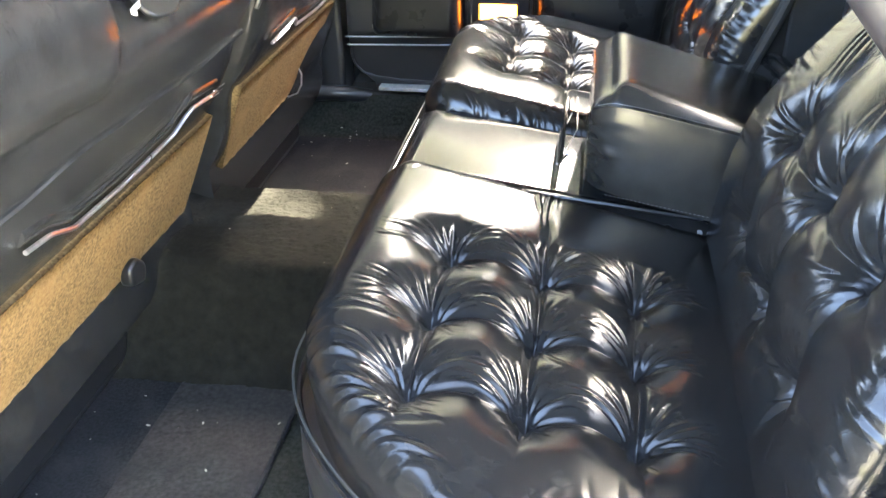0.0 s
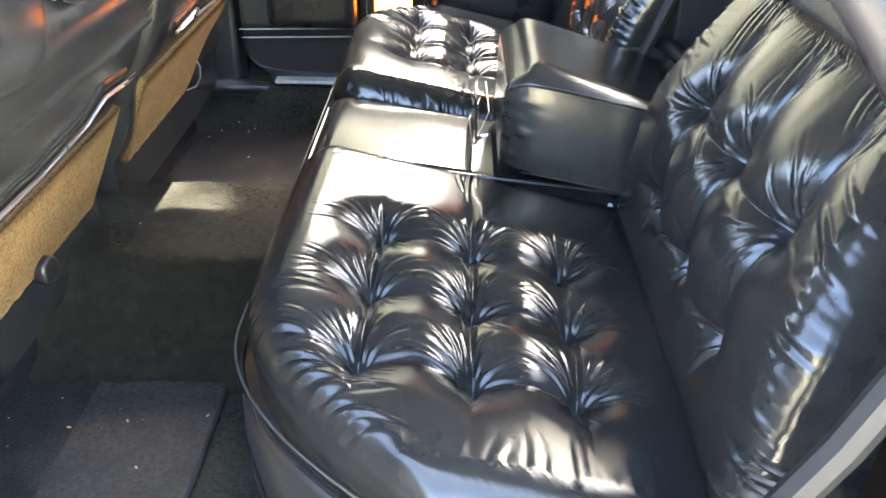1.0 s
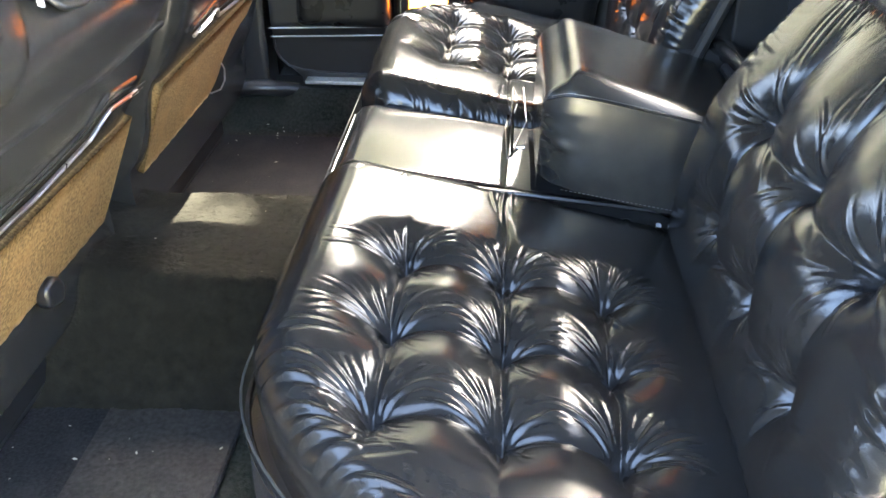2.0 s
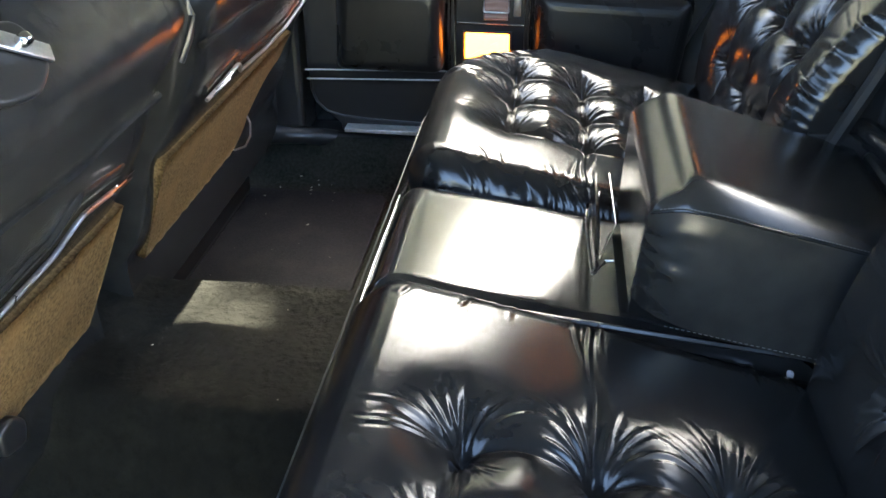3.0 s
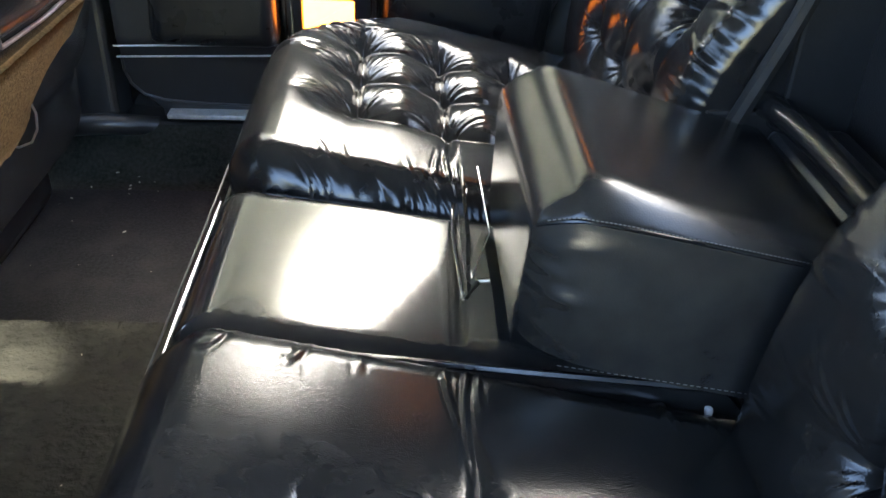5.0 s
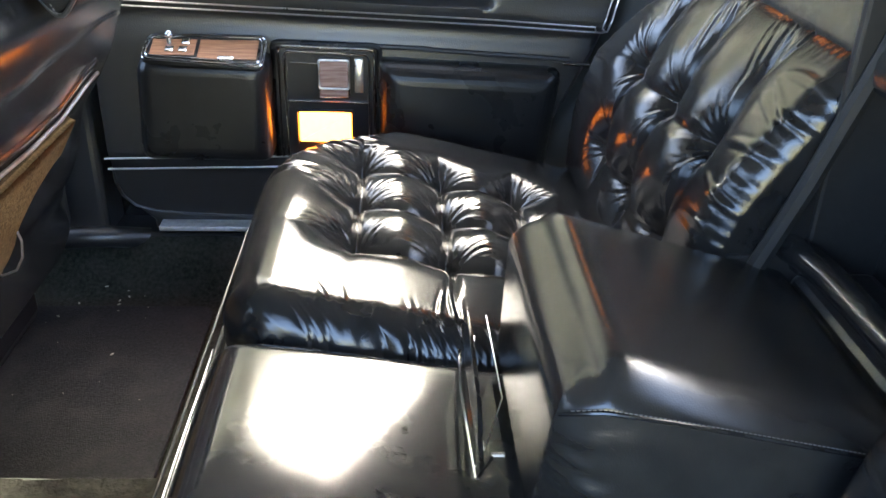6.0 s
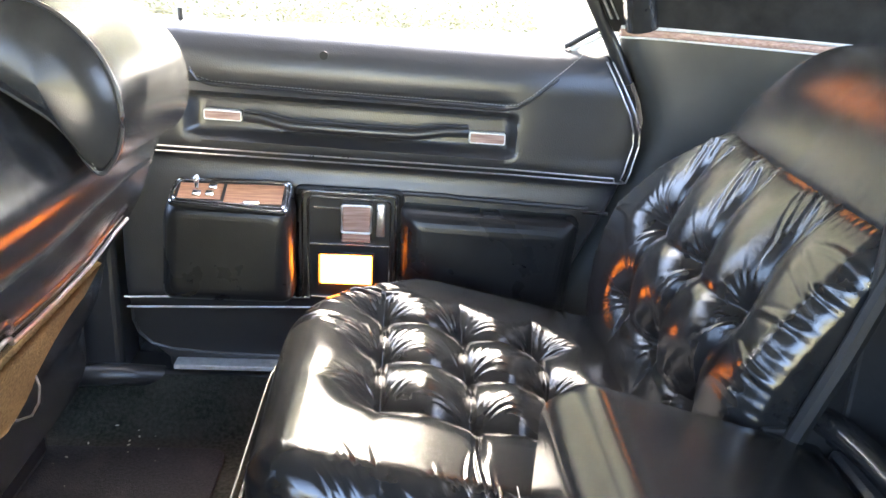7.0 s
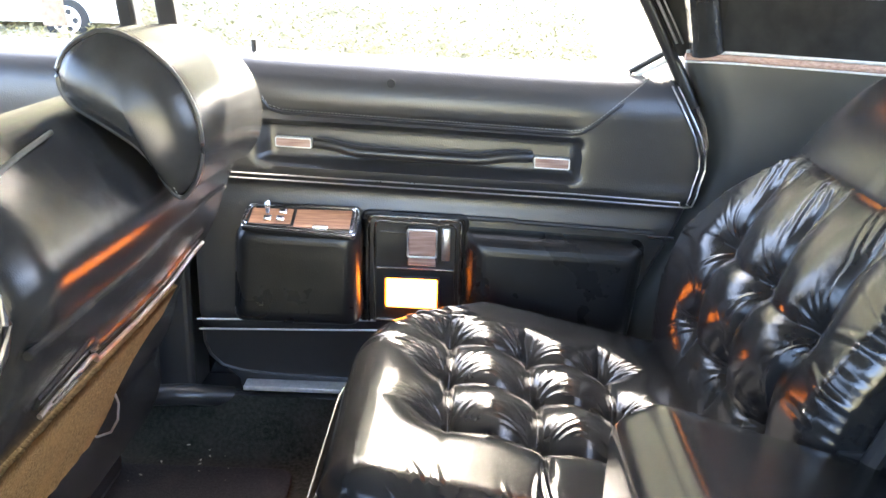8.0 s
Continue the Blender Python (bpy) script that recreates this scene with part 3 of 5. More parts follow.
part("recess_side", rbox((0.53, -0.146, 0.26), (0.62, -0.136, 0.66), 0.004), RUBBER, seat)
for side in (1, -1):
    part("edge_strap", tube([(0.462, side * 0.132, 0.335), (0.487, side * 0.130, 0.405), (0.515, side * 0.130, 0.48), (0.545, side * 0.131, 0.57), (0.572, side * 0.132, 0.65)], 0.009, 8, flat=1.0), RUBBER, seat, "black edge welt beside the recess")
part("seat_shell", rbox((0.635, -0.58, 0.05), (0.66, 0.58, 0.62), 0.005), PLASTIC, seat)

# ---- folded centre armrest ----
armrest = empty("armrest", (0.38, 0.01, 0.32), label="thick black leather armrest folded down, stitched near edge", category="armrest")


def arm_top(x):
    """Height of the armrest's top, which falls away towards the backrest."""
    t = np.maximum(0.0, x - 0.284)
    return 0.4585 - 0.31 * t ** 2 / (t + 0.012)


def arm_bevel(x):
    """How far the side bevels reach down, less and less towards the backrest."""
    return np.interp(x, [0.30, 0.40, 0.46, 0.53], [0.72, 0.44, 0.27, 0.12])


def arm_verts():
    """A box with a chamfered, padded top: front and near edges slope down to the seam."""
    wall = [k / 28 for k in range(28)]
    roll = [(0.0, 0.044), (0.0006, 0.0395), (0.0022, 0.0345), (0.0050, 0.0300), (0.0085, 0.0262), (0.0130, 0.0228), (0.0180, 0.0197), (0.0235, 0.0168), (0.0265, 0.0150), (0.0295, 0.0118), (0.0325, 0.0083), (0.0360, 0.0051), (0.0405, 0.0026), (0.0470, 0.0010), (0.0550, 0.0003), (0.065, 0.0)]
    slope = [(0.0, 0.033), (0.0008, 0.0305), (0.0030, 0.0262), (0.0075, 0.0192), (0.0125, 0.0128), (0.0180, 0.0076), (0.0245, 0.0036), (0.0320, 0.0011), (0.040, 0.0)]
    fa = [0.0] * 28 + [a for a, d in roll] + [0.065 + 0.200 * k / 64 for k in range(1, 65)]
    fd = [0.158 + (0.044 - 0.158) * k for k in wall] + [d for a, d in roll] + [0.0] * 58 + [0.0006, 0.0018, 0.004, 0.008, 0.013, 0.022]
    na = [0.0] * 28 + [a for a, d in slope]
    nd = [0.158 + (0.033 - 0.158) * k for k in wall] + [d for a, d in slope]
    width = 0.2715
    sa = na + [0.040 + (width - 0.080) * k / 34 for k in range(1, 34)] + [width - a for a in na[::-1]]
    sd = nd + [0.0] * 33 + nd[::-1]
    A, B = np.meshgrid(np.array(fa), np.array(sa), indexing="ij")
    DU, DV = np.meshgrid(np.array(fd), np.array(sd), indexing="ij")
    bevel = arm_bevel(0.258 + A)
    DV = np.minimum(DV, 0.033) * bevel + np.maximum(DV - 0.033, 0.0)
    drop = (DU ** 3.2 + DV ** 3.2) ** (1 / 3.2)
    X = 0.258 + A - 0.02 * np.maximum(0, DU - 0.044)
    Y = -0.1265 + B
    low = np.clip((drop - 0.05) / 0.09, 0, 1)
    Y = Y + (0.018 + 0.030 * low * (B < width / 2)) * np.exp(-A / 0.018) * (0.5 - B / width) * 2 * np.where(B < width / 2, 1.0, 0.35)
    Z = arm_top(0.258 + A) - drop - 0.0015 * np.sin(np.clip((A - 0.04) / 0.2, 0, 1) * math.pi) * np.sin(B / width * math.pi)
    Z += 0.0004 * np.sin(X * 35 + Y * 27) + 0.0002 * np.sin(X * 21 - Y * 43)
    wallside = (DV > 0.03) & (B < 0.1)
    pull = np.zeros_like(X)
    for p, q, a in (((0.246, 0.376), (0.300, 0.352), 0.0045), ((0.248, 0.345), (0.312, 0.368), 0.0042), ((0.244, 0.326), (0.296, 0.322), 0.0038), ((0.250, 0.395), (0.285, 0.372), 0.0035), ((0.262, 0.402), (0.330, 0.404), 0.0012), ((0.30, 0.33), (0.36, 0.37), 0.0009)):
        crease(pull, X, Z, p, q, a, 0.0040, 0.0080, 0.12)
    Y = Y - 0.6 * pull * wallside - 0.004 * np.sin(np.clip((DV - 0.025) / 0.13, 0, 1) * math.pi) * wallside
    verts = np.stack([X, Y, Z], -1).reshape(-1, 3)
    return verts, [f[::-1] for f in grid_faces(len(fa), len(sa))]


av, af = arm_verts()
raw("armrest_body", av, af, ARMLEATHER, armrest, "smooth black leather armrest block")
def seam_at(x):
    """The sewn line along the armrest's near edge, which dips at its front corner."""
    return -0.1272 + 0.016 * math.exp(-(x - 0.262) / 0.014), float(arm_top(x) - 0.032 * arm_bevel(x)) - 0.014 * math.exp(-(x - 0.262) / 0.016)


seam = [(x, *seam_at(x)) for x in [0.262 + 0.25 * k / 50 for k in range(51)]]
part("seam", tube(seam, 0.0015, 6), LEATHER, armrest)
bm = bmesh.new()
for k in range(78):
    x = 0.268 + 0.242 * k / 78
    (ya, za), (yb, zb) = seam_at(x), seam_at(x + 0.0019)
    tube([(x, ya - 0.0006, za + 0.0028), (x + 0.0019, yb - 0.0006, zb + 0.0028)], 0.0005, 4, bm)
part("stitching", bm, STITCH, armrest, "grey thread stitching")
bm = bmesh.new()
for k in range(44):
    x = 0.285 + 0.24 * k / 44
    tube([(x, -0.1305, 0.313 - 0.18 * (x - 0.28)), (x + 0.003, -0.1305, 0.3125 - 0.18 * (x - 0.28))], 0.0004, 4, bm)
part("stitching", bm, STITCH, armrest)
part("hinge_bracket", tube([(0.2195, 0.142, 0.296), (0.216, 0.071, 0.305), (0.2175, 0.0, 0.312), (0.219, -0.058, 0.318), (0.231, -0.043, 0.326)], 0.0021, 8), CHROME, armrest, "chrome front edge bracket")
part("hinge_bracket", tube([(0.232, 0.135, 0.318), (0.2235, 0.07, 0.318), (0.227, -0.030, 0.322), (0.243, 0.005, 0.345), (0.240, 0.120, 0.350)], 0.0006, 6), SATIN, armrest, "thin chrome edge of the hinge flap")
part("hinge_screw", tube([(0.231, -0.040, 0.326), (0.241, -0.042, 0.328)], 0.0024, 8), CHROME, armrest, "chrome screw")
part("hinge_plate", slab([(0.140, 0.297), (-0.050, 0.316), (-0.028, 0.322), (0.0, 0.345), (0.12, 0.350)], 'x', 0.2225, 0.2265, 0.0008), LEATHER, armrest, "creased leather hinge flap")
part("flap", tube([(0.514, 0.146, 0.412), (0.522, 0.120, 0.413), (0.529, 0.085, 0.411), (0.533, 0.04, 0.409), (0.536, -0.01, 0.407), (0.539, -0.06, 0.404), (0.540, -0.125, 0.398)], 0.0135, 14), LEATHER, armrest, "rolled leather edge at the hinge")
part("flap", tube([(0.524, 0.148, 0.40), (0.545, 0.11, 0.392), (0.553, 0.04, 0.388), (0.556, -0.05, 0.384), (0.556, -0.12, 0.38)], 0.012, 10), LEATHER, armrest)

# ---- far rear door ----
def tilt(x, z):
    """The door's lines run down slightly towards the car's rear."""
    return z - 0.033 * (x - 0.1)


door = empty("rear_door", (0.08, 0.86, 0.1), label="closed black vinyl rear door with chrome trim and wood inlays", category="car door")
DOOR_Z = [0.06, 0.09, 0.11, 0.13, 0.15, 0.18, 0.188, 0.194, 0.200, 0.2055, 0.2105, 0.216, 0.222, 0.228, 0.24, 0.26, 0.28, 0.30, 0.32, 0.34, 0.36, 0.38, 0.40, 0.415, 0.425, 0.432, 0.438, 0.445, 0.452,
          0.458, 0.464, 0.470, 0.478, 0.486, 0.492, 0.497, 0.502, 0.507, 0.512, 0.52, 0.53, 0.54, 0.545, 0.55, 0.555, 0.56, 0.566, 0.572, 0.576, 0.580, 0.584, 0.59, 0.60, 0.61, 0.62, 0.63, 0.64, 0.648, 0.654, 0.658, 0.660, 0.6605]


def door_y(x, z):
    y = lerp(z, [0.06, 0.190, 0.222, 0.42, 0.44, 0.455, 0.463, 0.48, 0.565, 0.60, 0.625, 0.648, 0.658, 0.6605],
             [0.828, 0.820, 0.806, 0.806, 0.812, 0.812, 0.800, 0.793, 0.797, 0.796, 0.803, 0.820, 0.838, 0.865])
    inside = sm(-0.212, -0.185, x) * (1 - sm(0.292, 0.306, x)) * sm(0.486, 0.502, z) * (1 - sm(0.548, 0.560, z))
    rear = sm(0.30, 0.46, x) * 0.010 * sm(0.46, 0.50, z)
    fold = lerp(z, [0.557, 0.569, 0.572, 0.576, 0.592], [0.0, 0.005, 0.0068, 0.0026, 0.0]) * (1 - sm(0.27, 0.31, x))
    return y + 0.020 * inside + rear + fold


def door_rear(z):
    return lerp(z, [0.06, 0.20, 0.38, 0.44, 0.50, 0.53, 0.56, 0.61, 0.66], [0.30, 0.37, 0.455, 0.484, 0.505, 0.507, 0.500, 0.475, 0.452])


dus = [0, 0.004] + [0.01 + 0.98 * k / 110 for k in range(111)] + [0.996, 1]


def door_point(u, z):
    x0 = -0.325 + 0.06 * sm(0.17, 0.085, z) ** 2
    x = x0 + (door_rear(z) - x0) * u
    back = 0.03 * (sm(0.012, 0.0, u) + sm(0.985, 1.0, u))
    return (x, door_y(x, z) + back, tilt(x, z))


dv_, df_ = sheet(door_point, dus, DOOR_Z)
raw("door_panel", dv_, df_, VINYL, door, "black vinyl door card with a moulded recess", sharp=50)
part("door_shell", rbox((-0.33, 0.872, 0.03), (0.47, 0.90, 0.64), 0.006), BODYPAINT, door)

trim_line = [(-0.325, 0.462), (0.30, 0.462), (0.455, 0.4585), (0.478, 0.4585), (0.484, 0.462), (0.492, 0.49), (0.4995, 0.522), (0.498, 0.545), (0.489, 0.572), (0.466, 0.615), (0.447, 0.652)]
for off, name in ((0.0, "chrome_trim"), (0.0095, "chrome_trim")):
    pts = []
    for k in range(len(trim_line) - 1):
        for s in range(6):
            a, b = Vector(trim_line[k]), Vector(trim_line[k + 1])
            p = a.lerp(b, s / 6)
            pts.append((p.x - (off if p.y > 0.4625 else off * 0.2), p.y + (off if p.x < 0.47 and p.y < 0.4625 else 0)))
    part(name, tube([(x, door_y(x, z) - 0.003 - 0.004 * sm(0.47, 0.49, x), tilt(x, z)) for x, z in pts], 0.0014, 6), SATIN, door, "thin chrome moulding")
for z in (0.2285, 0.2065):
    part("chrome_trim", tube([(x, door_y(x, z - 0.005) - 0.0035, z + 0.028 * (x + 0.15)) for x in (-0.322, -0.2, -0.1, 0.0, 0.1, 0.25)], 0.0018, 6), ANODISED, door, "bright moulding across the kick panel")
# kick panel welt
part("welt", tube([(-0.316, 0.818, 0.20), (-0.316, 0.820, 0.175), (-0.308, 0.822, 0.150), (-0.288, 0.823, 0.130), (-0.255, 0.824, 0.120), (-0.2, 0.824, 0.115), (0.2, 0.824, 0.100)], 0.0025, 6), VINYL, door)
# stitched seam of the shoulder roll
seam_line = [(-0.195, 0.592), (-0.186, 0.579), (-0.165, 0.5725), (0.0, 0.570), (0.20, 0.5685), (0.285, 0.5675), (0.302, 0.571), (0.325, 0.587), (0.36, 0.617), (0.41, 0.655)]
bm = bmesh.new()
for k in range(len(seam_line) - 1):
    a, b = Vector(seam_line[k]), Vector(seam_line[k + 1])
    n = max(1, int((b - a).length / 0.0055))
    for s in range(n):
        p, q = a.lerp(b, s / n), a.lerp(b, (s + 0.6) / n)
        tube([(p.x, door_y(p.x, p.y + 0.003) - 0.0016, tilt(p.x, p.y + 0.003)), (q.x, door_y(q.x, q.y + 0.003) - 0.0016, tilt(q.x, q.y + 0.003))], 0.0007, 4, bm)
part("stitching", bm, PALETHREAD, door, "grey thread stitching")
part("welt", tube([(x, door_y(x, z) - 0.001, tilt(x, z - 0.003)) for x, z in seam_line], 0.0028, 6), VINYL, door)


def inlay(x0, x1, z0, z1, y, name, wood, frame_w=0.0022):
    """A framed inlay plate on the door."""
    fr = slab(rounded([(x0, tilt(x0, z0)), (x1, tilt(x1, z0)), (x1, tilt(x1, z1)), (x0, tilt(x0, z1))], 0.003, 3), 'y', y - 0.004, y + 0.01, 0.0005)
    ob = part(name, fr, ANODISED, door, "bright-framed wood inlay", smooth=False)
    i = frame_w
    part("wood", slab(rounded([(x0 + i, tilt(x0 + i, z0 + i)), (x1 - i, tilt(x1 - i, z0 + i)), (x1 - i, tilt(x1 - i, z1 - i)), (x0 + i, tilt(x0 + i, z1 - i))], 0.002, 2), 'y', y - 0.0052, y, 0.0004), wood, ob, "brown walnut inlay", smooth=False)
    return ob


# pull strap
sp = []
for k in range(25):
    x = -0.116 + 0.344 * k / 24
    sp.append((x, 0.806 - 0.012 * math.sin(math.pi * k / 24) ** 0.6, tilt(x, 0.524 - 0.008 * sm(-0.10, -0.04, x) * (1 - sm(0.14, 0.20, x)))))
part("pull_strap", tube(sp, 0.009, 10, flat=1.0), VINYL, door, "padded black vinyl pull strap")
part("pull_strap_edge", tube([(p[0], p[1] - 0.006, p[2] + 0.009) for p in sp], 0.002, 6), VINYL, door)
inlay(-0.178, -0.120, 0.516, 0.532, 0.803, "strap_plate", WOODROSE)
inlay(0.231, 0.288, 0.508, 0.526, 0.803, "strap_plate", WOODROSE)

# armrest box with the switch tray
box_ = pillow(rounded([(-0.245, 0.244), (-0.038, 0.242), (-0.038, 0.407), (-0.235, 0.412)], [0.02, 0.02, 0.016, 0.03]), 0.815, 0.735, 0.026)
part("armrest_box", box_, DOORVINYL, door, "black vinyl armrest box")
def tray_outline(inset):
    return rounded([(-0.225 + inset, 0.737 + inset), (-0.042 - inset, 0.722 + inset), (-0.042 - inset, 0.790 - inset), (-0.222 + inset, 0.792 - inset)], 0.012, 5)


tray = part("switch_tray", slab(tray_outline(0.0), 'z', 0.406, 0.4135, 0.002), DOORVINYL, door, "black tray with window switch and wood lid")
for inset, height in ((0.001, 0.4135), (0.0055, 0.4150)):
    part("tray_rim", tube([(x, y, height) for x, y in tray_outline(inset)], 0.0017, 6, closed=True), CHROME, tray, "bright chrome rim")
part("wood_lid", rbox((-0.141, 0.737, 0.4140), (-0.053, 0.778, 0.4160), 0.0008), WOOD, tray, "brown walnut lid")
part("switch_plate", rbox((-0.212, 0.744, 0.4140), (-0.146, 0.778, 0.4158), 0.0008), WOOD, tray, "walnut switch plate")
part("lid_pull", rbox((-0.110, 0.733, 0.4165), (-0.086, 0.7385, 0.4190), 0.001), CHROME, tray)
sw = bmesh.new()
tube([(-0.186, 0.768, 0.416), (-0.186, 0.768, 0.427)], 0.0042, 10, sw)
bmesh.ops.create_uvsphere(sw, u_segments=12, v_segments=8, radius=0.0055, matrix=Matrix.Translation((-0.186, 0.768, 0.430)))
part("switch_knob", sw, CHROME, tray, "chrome toggle knob")
for kx, ky in ((-0.190, 0.748), (-0.170, 0.748), (-0.168, 0.764)):
    part("switch_key", rbox((kx, ky, 0.4160), (kx + 0.013, ky + 0.010, 0.4195), 0.0015), CHROME, tray)
    part("key_slot", rbox((kx + 0.003, ky + 0.0025, 0.4194), (kx + 0.010, ky + 0.0075, 0.4202), 0.0003), PLASTIC, tray)

for ob in (tray, *tray.children):
    for v in ob.data.vertices:
        v.co.z += 0.42 * (v.co.y - 0.745)

# lamp and ashtray column
lampbox = part("lamp_housing", slab([(-0.018, 0.232), (0.118, 0.228), (0.118, 0.415), (-0.018, 0.419)], 'y', 0.797, 0.815, 0.002), PLASTIC, door, "black plastic lamp and ashtray panel")
def column_frame(out, top):
    """A line up one side of the lamp panel, across its top and down the other side."""
    pts = rounded([(-0.020 - out, 0.236), (-0.020 - out, top), (0.112 + out, top - 0.004), (0.112 + out, 0.232)], [0, 0.010, 0.010, 0], 6)
    return pts


for out, top, r, y, mat, words in ((0.0, 0.410, 0.0020, 0.795, CHROME, "chrome frame"), (0.0085, 0.418, 0.0026, 0.794, CHROME, "chrome frame"), (0.0165, 0.423, 0.0050, 0.797, DOORVINYL, "")):
    part("column_frame", tube([(x, y, z) for x, z in column_frame(out, top)], r, 8), mat, lampbox, words)
part("frame_bar", tube([(-0.016, 0.795, 0.330), (0.112, 0.795, 0.328)], 0.0016, 6), CHROME, lampbox)
part("frame_bar", tube([(-0.015, 0.795, 0.238), (0.105, 0.795, 0.236)], 0.0022, 6), CHROME, lampbox)
part("frame_bar", tube([(-0.010, 0.7955, 0.392), (0.034, 0.7955, 0.390)], 0.001, 6), CHROME, lampbox)
ash = part("ashtray", rbox((0.034, 0.781, 0.340), (0.083, 0.800, 0.402), 0.004, 3), PLASTIC, lampbox, "chrome-framed ashtray")
part("wood", rbox((0.0365, 0.7785, 0.3575), (0.0805, 0.7825, 0.3995), 0.002), WOODROSE, ash, "brown wood ashtray face")
part("rim", tube([(x, 0.7790, z) for x, z in rounded([(0.0352, 0.3560), (0.0818, 0.3555), (0.0818, 0.4005), (0.0352, 0.4010)], 0.004, 4)], 0.0019, 8, closed=True), ANODISED, ash, "thin chrome rim")
part("lip", rbox((0.0365, 0.7795, 0.3415), (0.0805, 0.7835, 0.3530), 0.0015), WOODROSE, ash, "brown wood finger lip")
part("lip_rim", tube([(0.0355, 0.7795, 0.3555), (0.0360, 0.7795, 0.3410), (0.0810, 0.7795, 0.3405), (0.0815, 0.7795, 0.3555)], 0.0009, 6), CHROME, ash)
part("side_plate", rbox((0.0895, 0.792, 0.345), (0.1035, 0.799, 0.400), 0.002), SATIN, lampbox, "small satin metal plate")
for x0, x1, y0 in ((-0.0045, -0.0015, 0.788), (0.0850, 0.0880, 0.785)):
    part("lamp_bezel", rbox((x0, y0, 0.258), (x1, 0.799, 0.314), 0.001), PLASTIC, lampbox)
part("lamp_bezel", rbox((-0.0045, 0.792, 0.3125), (0.0880, 0.799, 0.3155), 0.001), PLASTIC, lampbox)
lens = part("lamp_lens", slab(rounded([(0.0, 0.262), (0.0835, 0.261), (0.0835, 0.3105), (0.0, 0.3115)], 0.003, 3), 'y', 0.793, 0.799, 0.0015), GLOW, lampbox, "glowing amber courtesy lamp lens")

# rear armrest pad of the door
pad = pillow(rounded([(0.128, 0.225), (0.40, 0.21), (0.418, 0.390), (0.128, 0.402)], [0.012, 0.03, 0.016, 0.012]), 0.815, 0.760, 0.034)
part("door_pad", pad, DOORVINYL, door, "padded black vinyl lower door cushion")
part("pad_ledge", tube([(0.125, 0.800, 0.418), (0.20, 0.800, 0.416), (0.215, 0.800, 0.414), (0.43, 0.800, 0.403)], 0.004, 8), VINYL, door)
part("pad_ledge", tube([(0.420, 0.795, 0.398), (0.462, 0.797, 0.396)], 0.003, 8), CHROME, door)
# lock pin and button on the shoulder
part("lock_button", tube([(0.005, 0.812, 0.628), (0.005, 0.7985, 0.629)], 0.0065, 12), RUBBER, door)
part("lock_pin", tube([(-0.215, 0.842, 0.655), (-0.215, 0.842, 0.686)], 0.005, 8), PLASTIC, door, "black lock pin")

# sill with scuff plate
sill = finish("sill", rbox((-0.70, 0.800, 0.045), (0.40, 0.90, 0.088), 0.012, 3), PLASTIC, kind="structure", label="black door sill")
bm = slab(rounded([(-0.248, 0.797), (-0.05, 0.797), (-0.05, 0.828), (-0.248, 0.828)], 0.002, 2), 'z', 0.094, 0.103, 0.002)
finish("scuff_plate", bm, ANODISED, label="ribbed aluminium scuff plate on the sill", category="scuff plate")

# post between the doors, on both sides of the car
for side, nm in ((1, "pillar_far"), (-1, "pillar_near")):
    bm = rbox((-0.415, 0.795, 0.03), (-0.330, 0.90, 0.655), 0.012, 3)
    tube([(-0.52, 0.795, 0.072), (-0.45, 0.788, 0.080), (-0.40, 0.783, 0.086), (-0.36, 0.782, 0.090), (-0.33, 0.788, 0.088), (-0.30, 0.800, 0.080), (-0.27, 0.816, 0.070), (-0.235, 0.836, 0.058)], 0.019, 14, bm)
    if side < 0:
        bmesh.ops.transform(bm, matrix=Matrix.Diagonal((1, -1, 1, 1)), verts=bm.verts)
    finish(nm, bm, VINYL, kind="structure", label="black trimmed post between the doors")
    bm = rbox((-0.352, 0.815, 0.655), (-0.320, 0.85, 1.06), 0.006, 2, turn=None)
    rbox((-0.412, 0.815, 0.655), (-0.385, 0.85, 1.06), 0.006, 2, bm)
    for v in bm.verts:
        v.co.y -= 0.30 * max(0.0, v.co.z - 0.655)
    if side < 0:
        bmesh.ops.transform(bm, matrix=Matrix.Diagonal((1, -1, 1, 1)), verts=bm.verts)
    finish("pillar_trim", bm, PLASTIC, kind="structure", label="slim black window posts")

# front doors of both sides, seen past the front seats
for side in (1, -1):
    fd = empty("front_door", (-0.9, side * 0.86, 0.1), label="closed black vinyl front door", category="car door", group="front doors")
    v, q = sheet(lambda x, z: (x, side * (0.80 + lerp(z, [0.05, 0.45, 0.58, 0.62, 0.65, 0.661], [0.02, 0.0, -0.004, 0.004, 0.03, 0.07])), z + 0.012 - 0.02 * (x + 0.42)), [-1.55 + 0.1 * k for k in range(11)] + [-0.50, -0.46, -0.42], [0.05, 0.15, 0.3, 0.45, 0.5, 0.55, 0.58, 0.60, 0.62, 0.635, 0.65, 0.657, 0.661])
    raw("door_panel", v, q, VINYL, fd)
    part("door_shell", rbox((-1.55, 0.868 if side > 0 else -0.90, 0.03), (-0.42, 0.90 if side > 0 else -0.868, 0.66), 0.006), BODYPAINT, fd)
    part("chrome_trim", tube([(x, side * 0.796, 0.475 - 0.02 * (x + 0.42)) for x in (-1.5, -1.0, -0.43)], 0.003, 6), CHROME, fd)

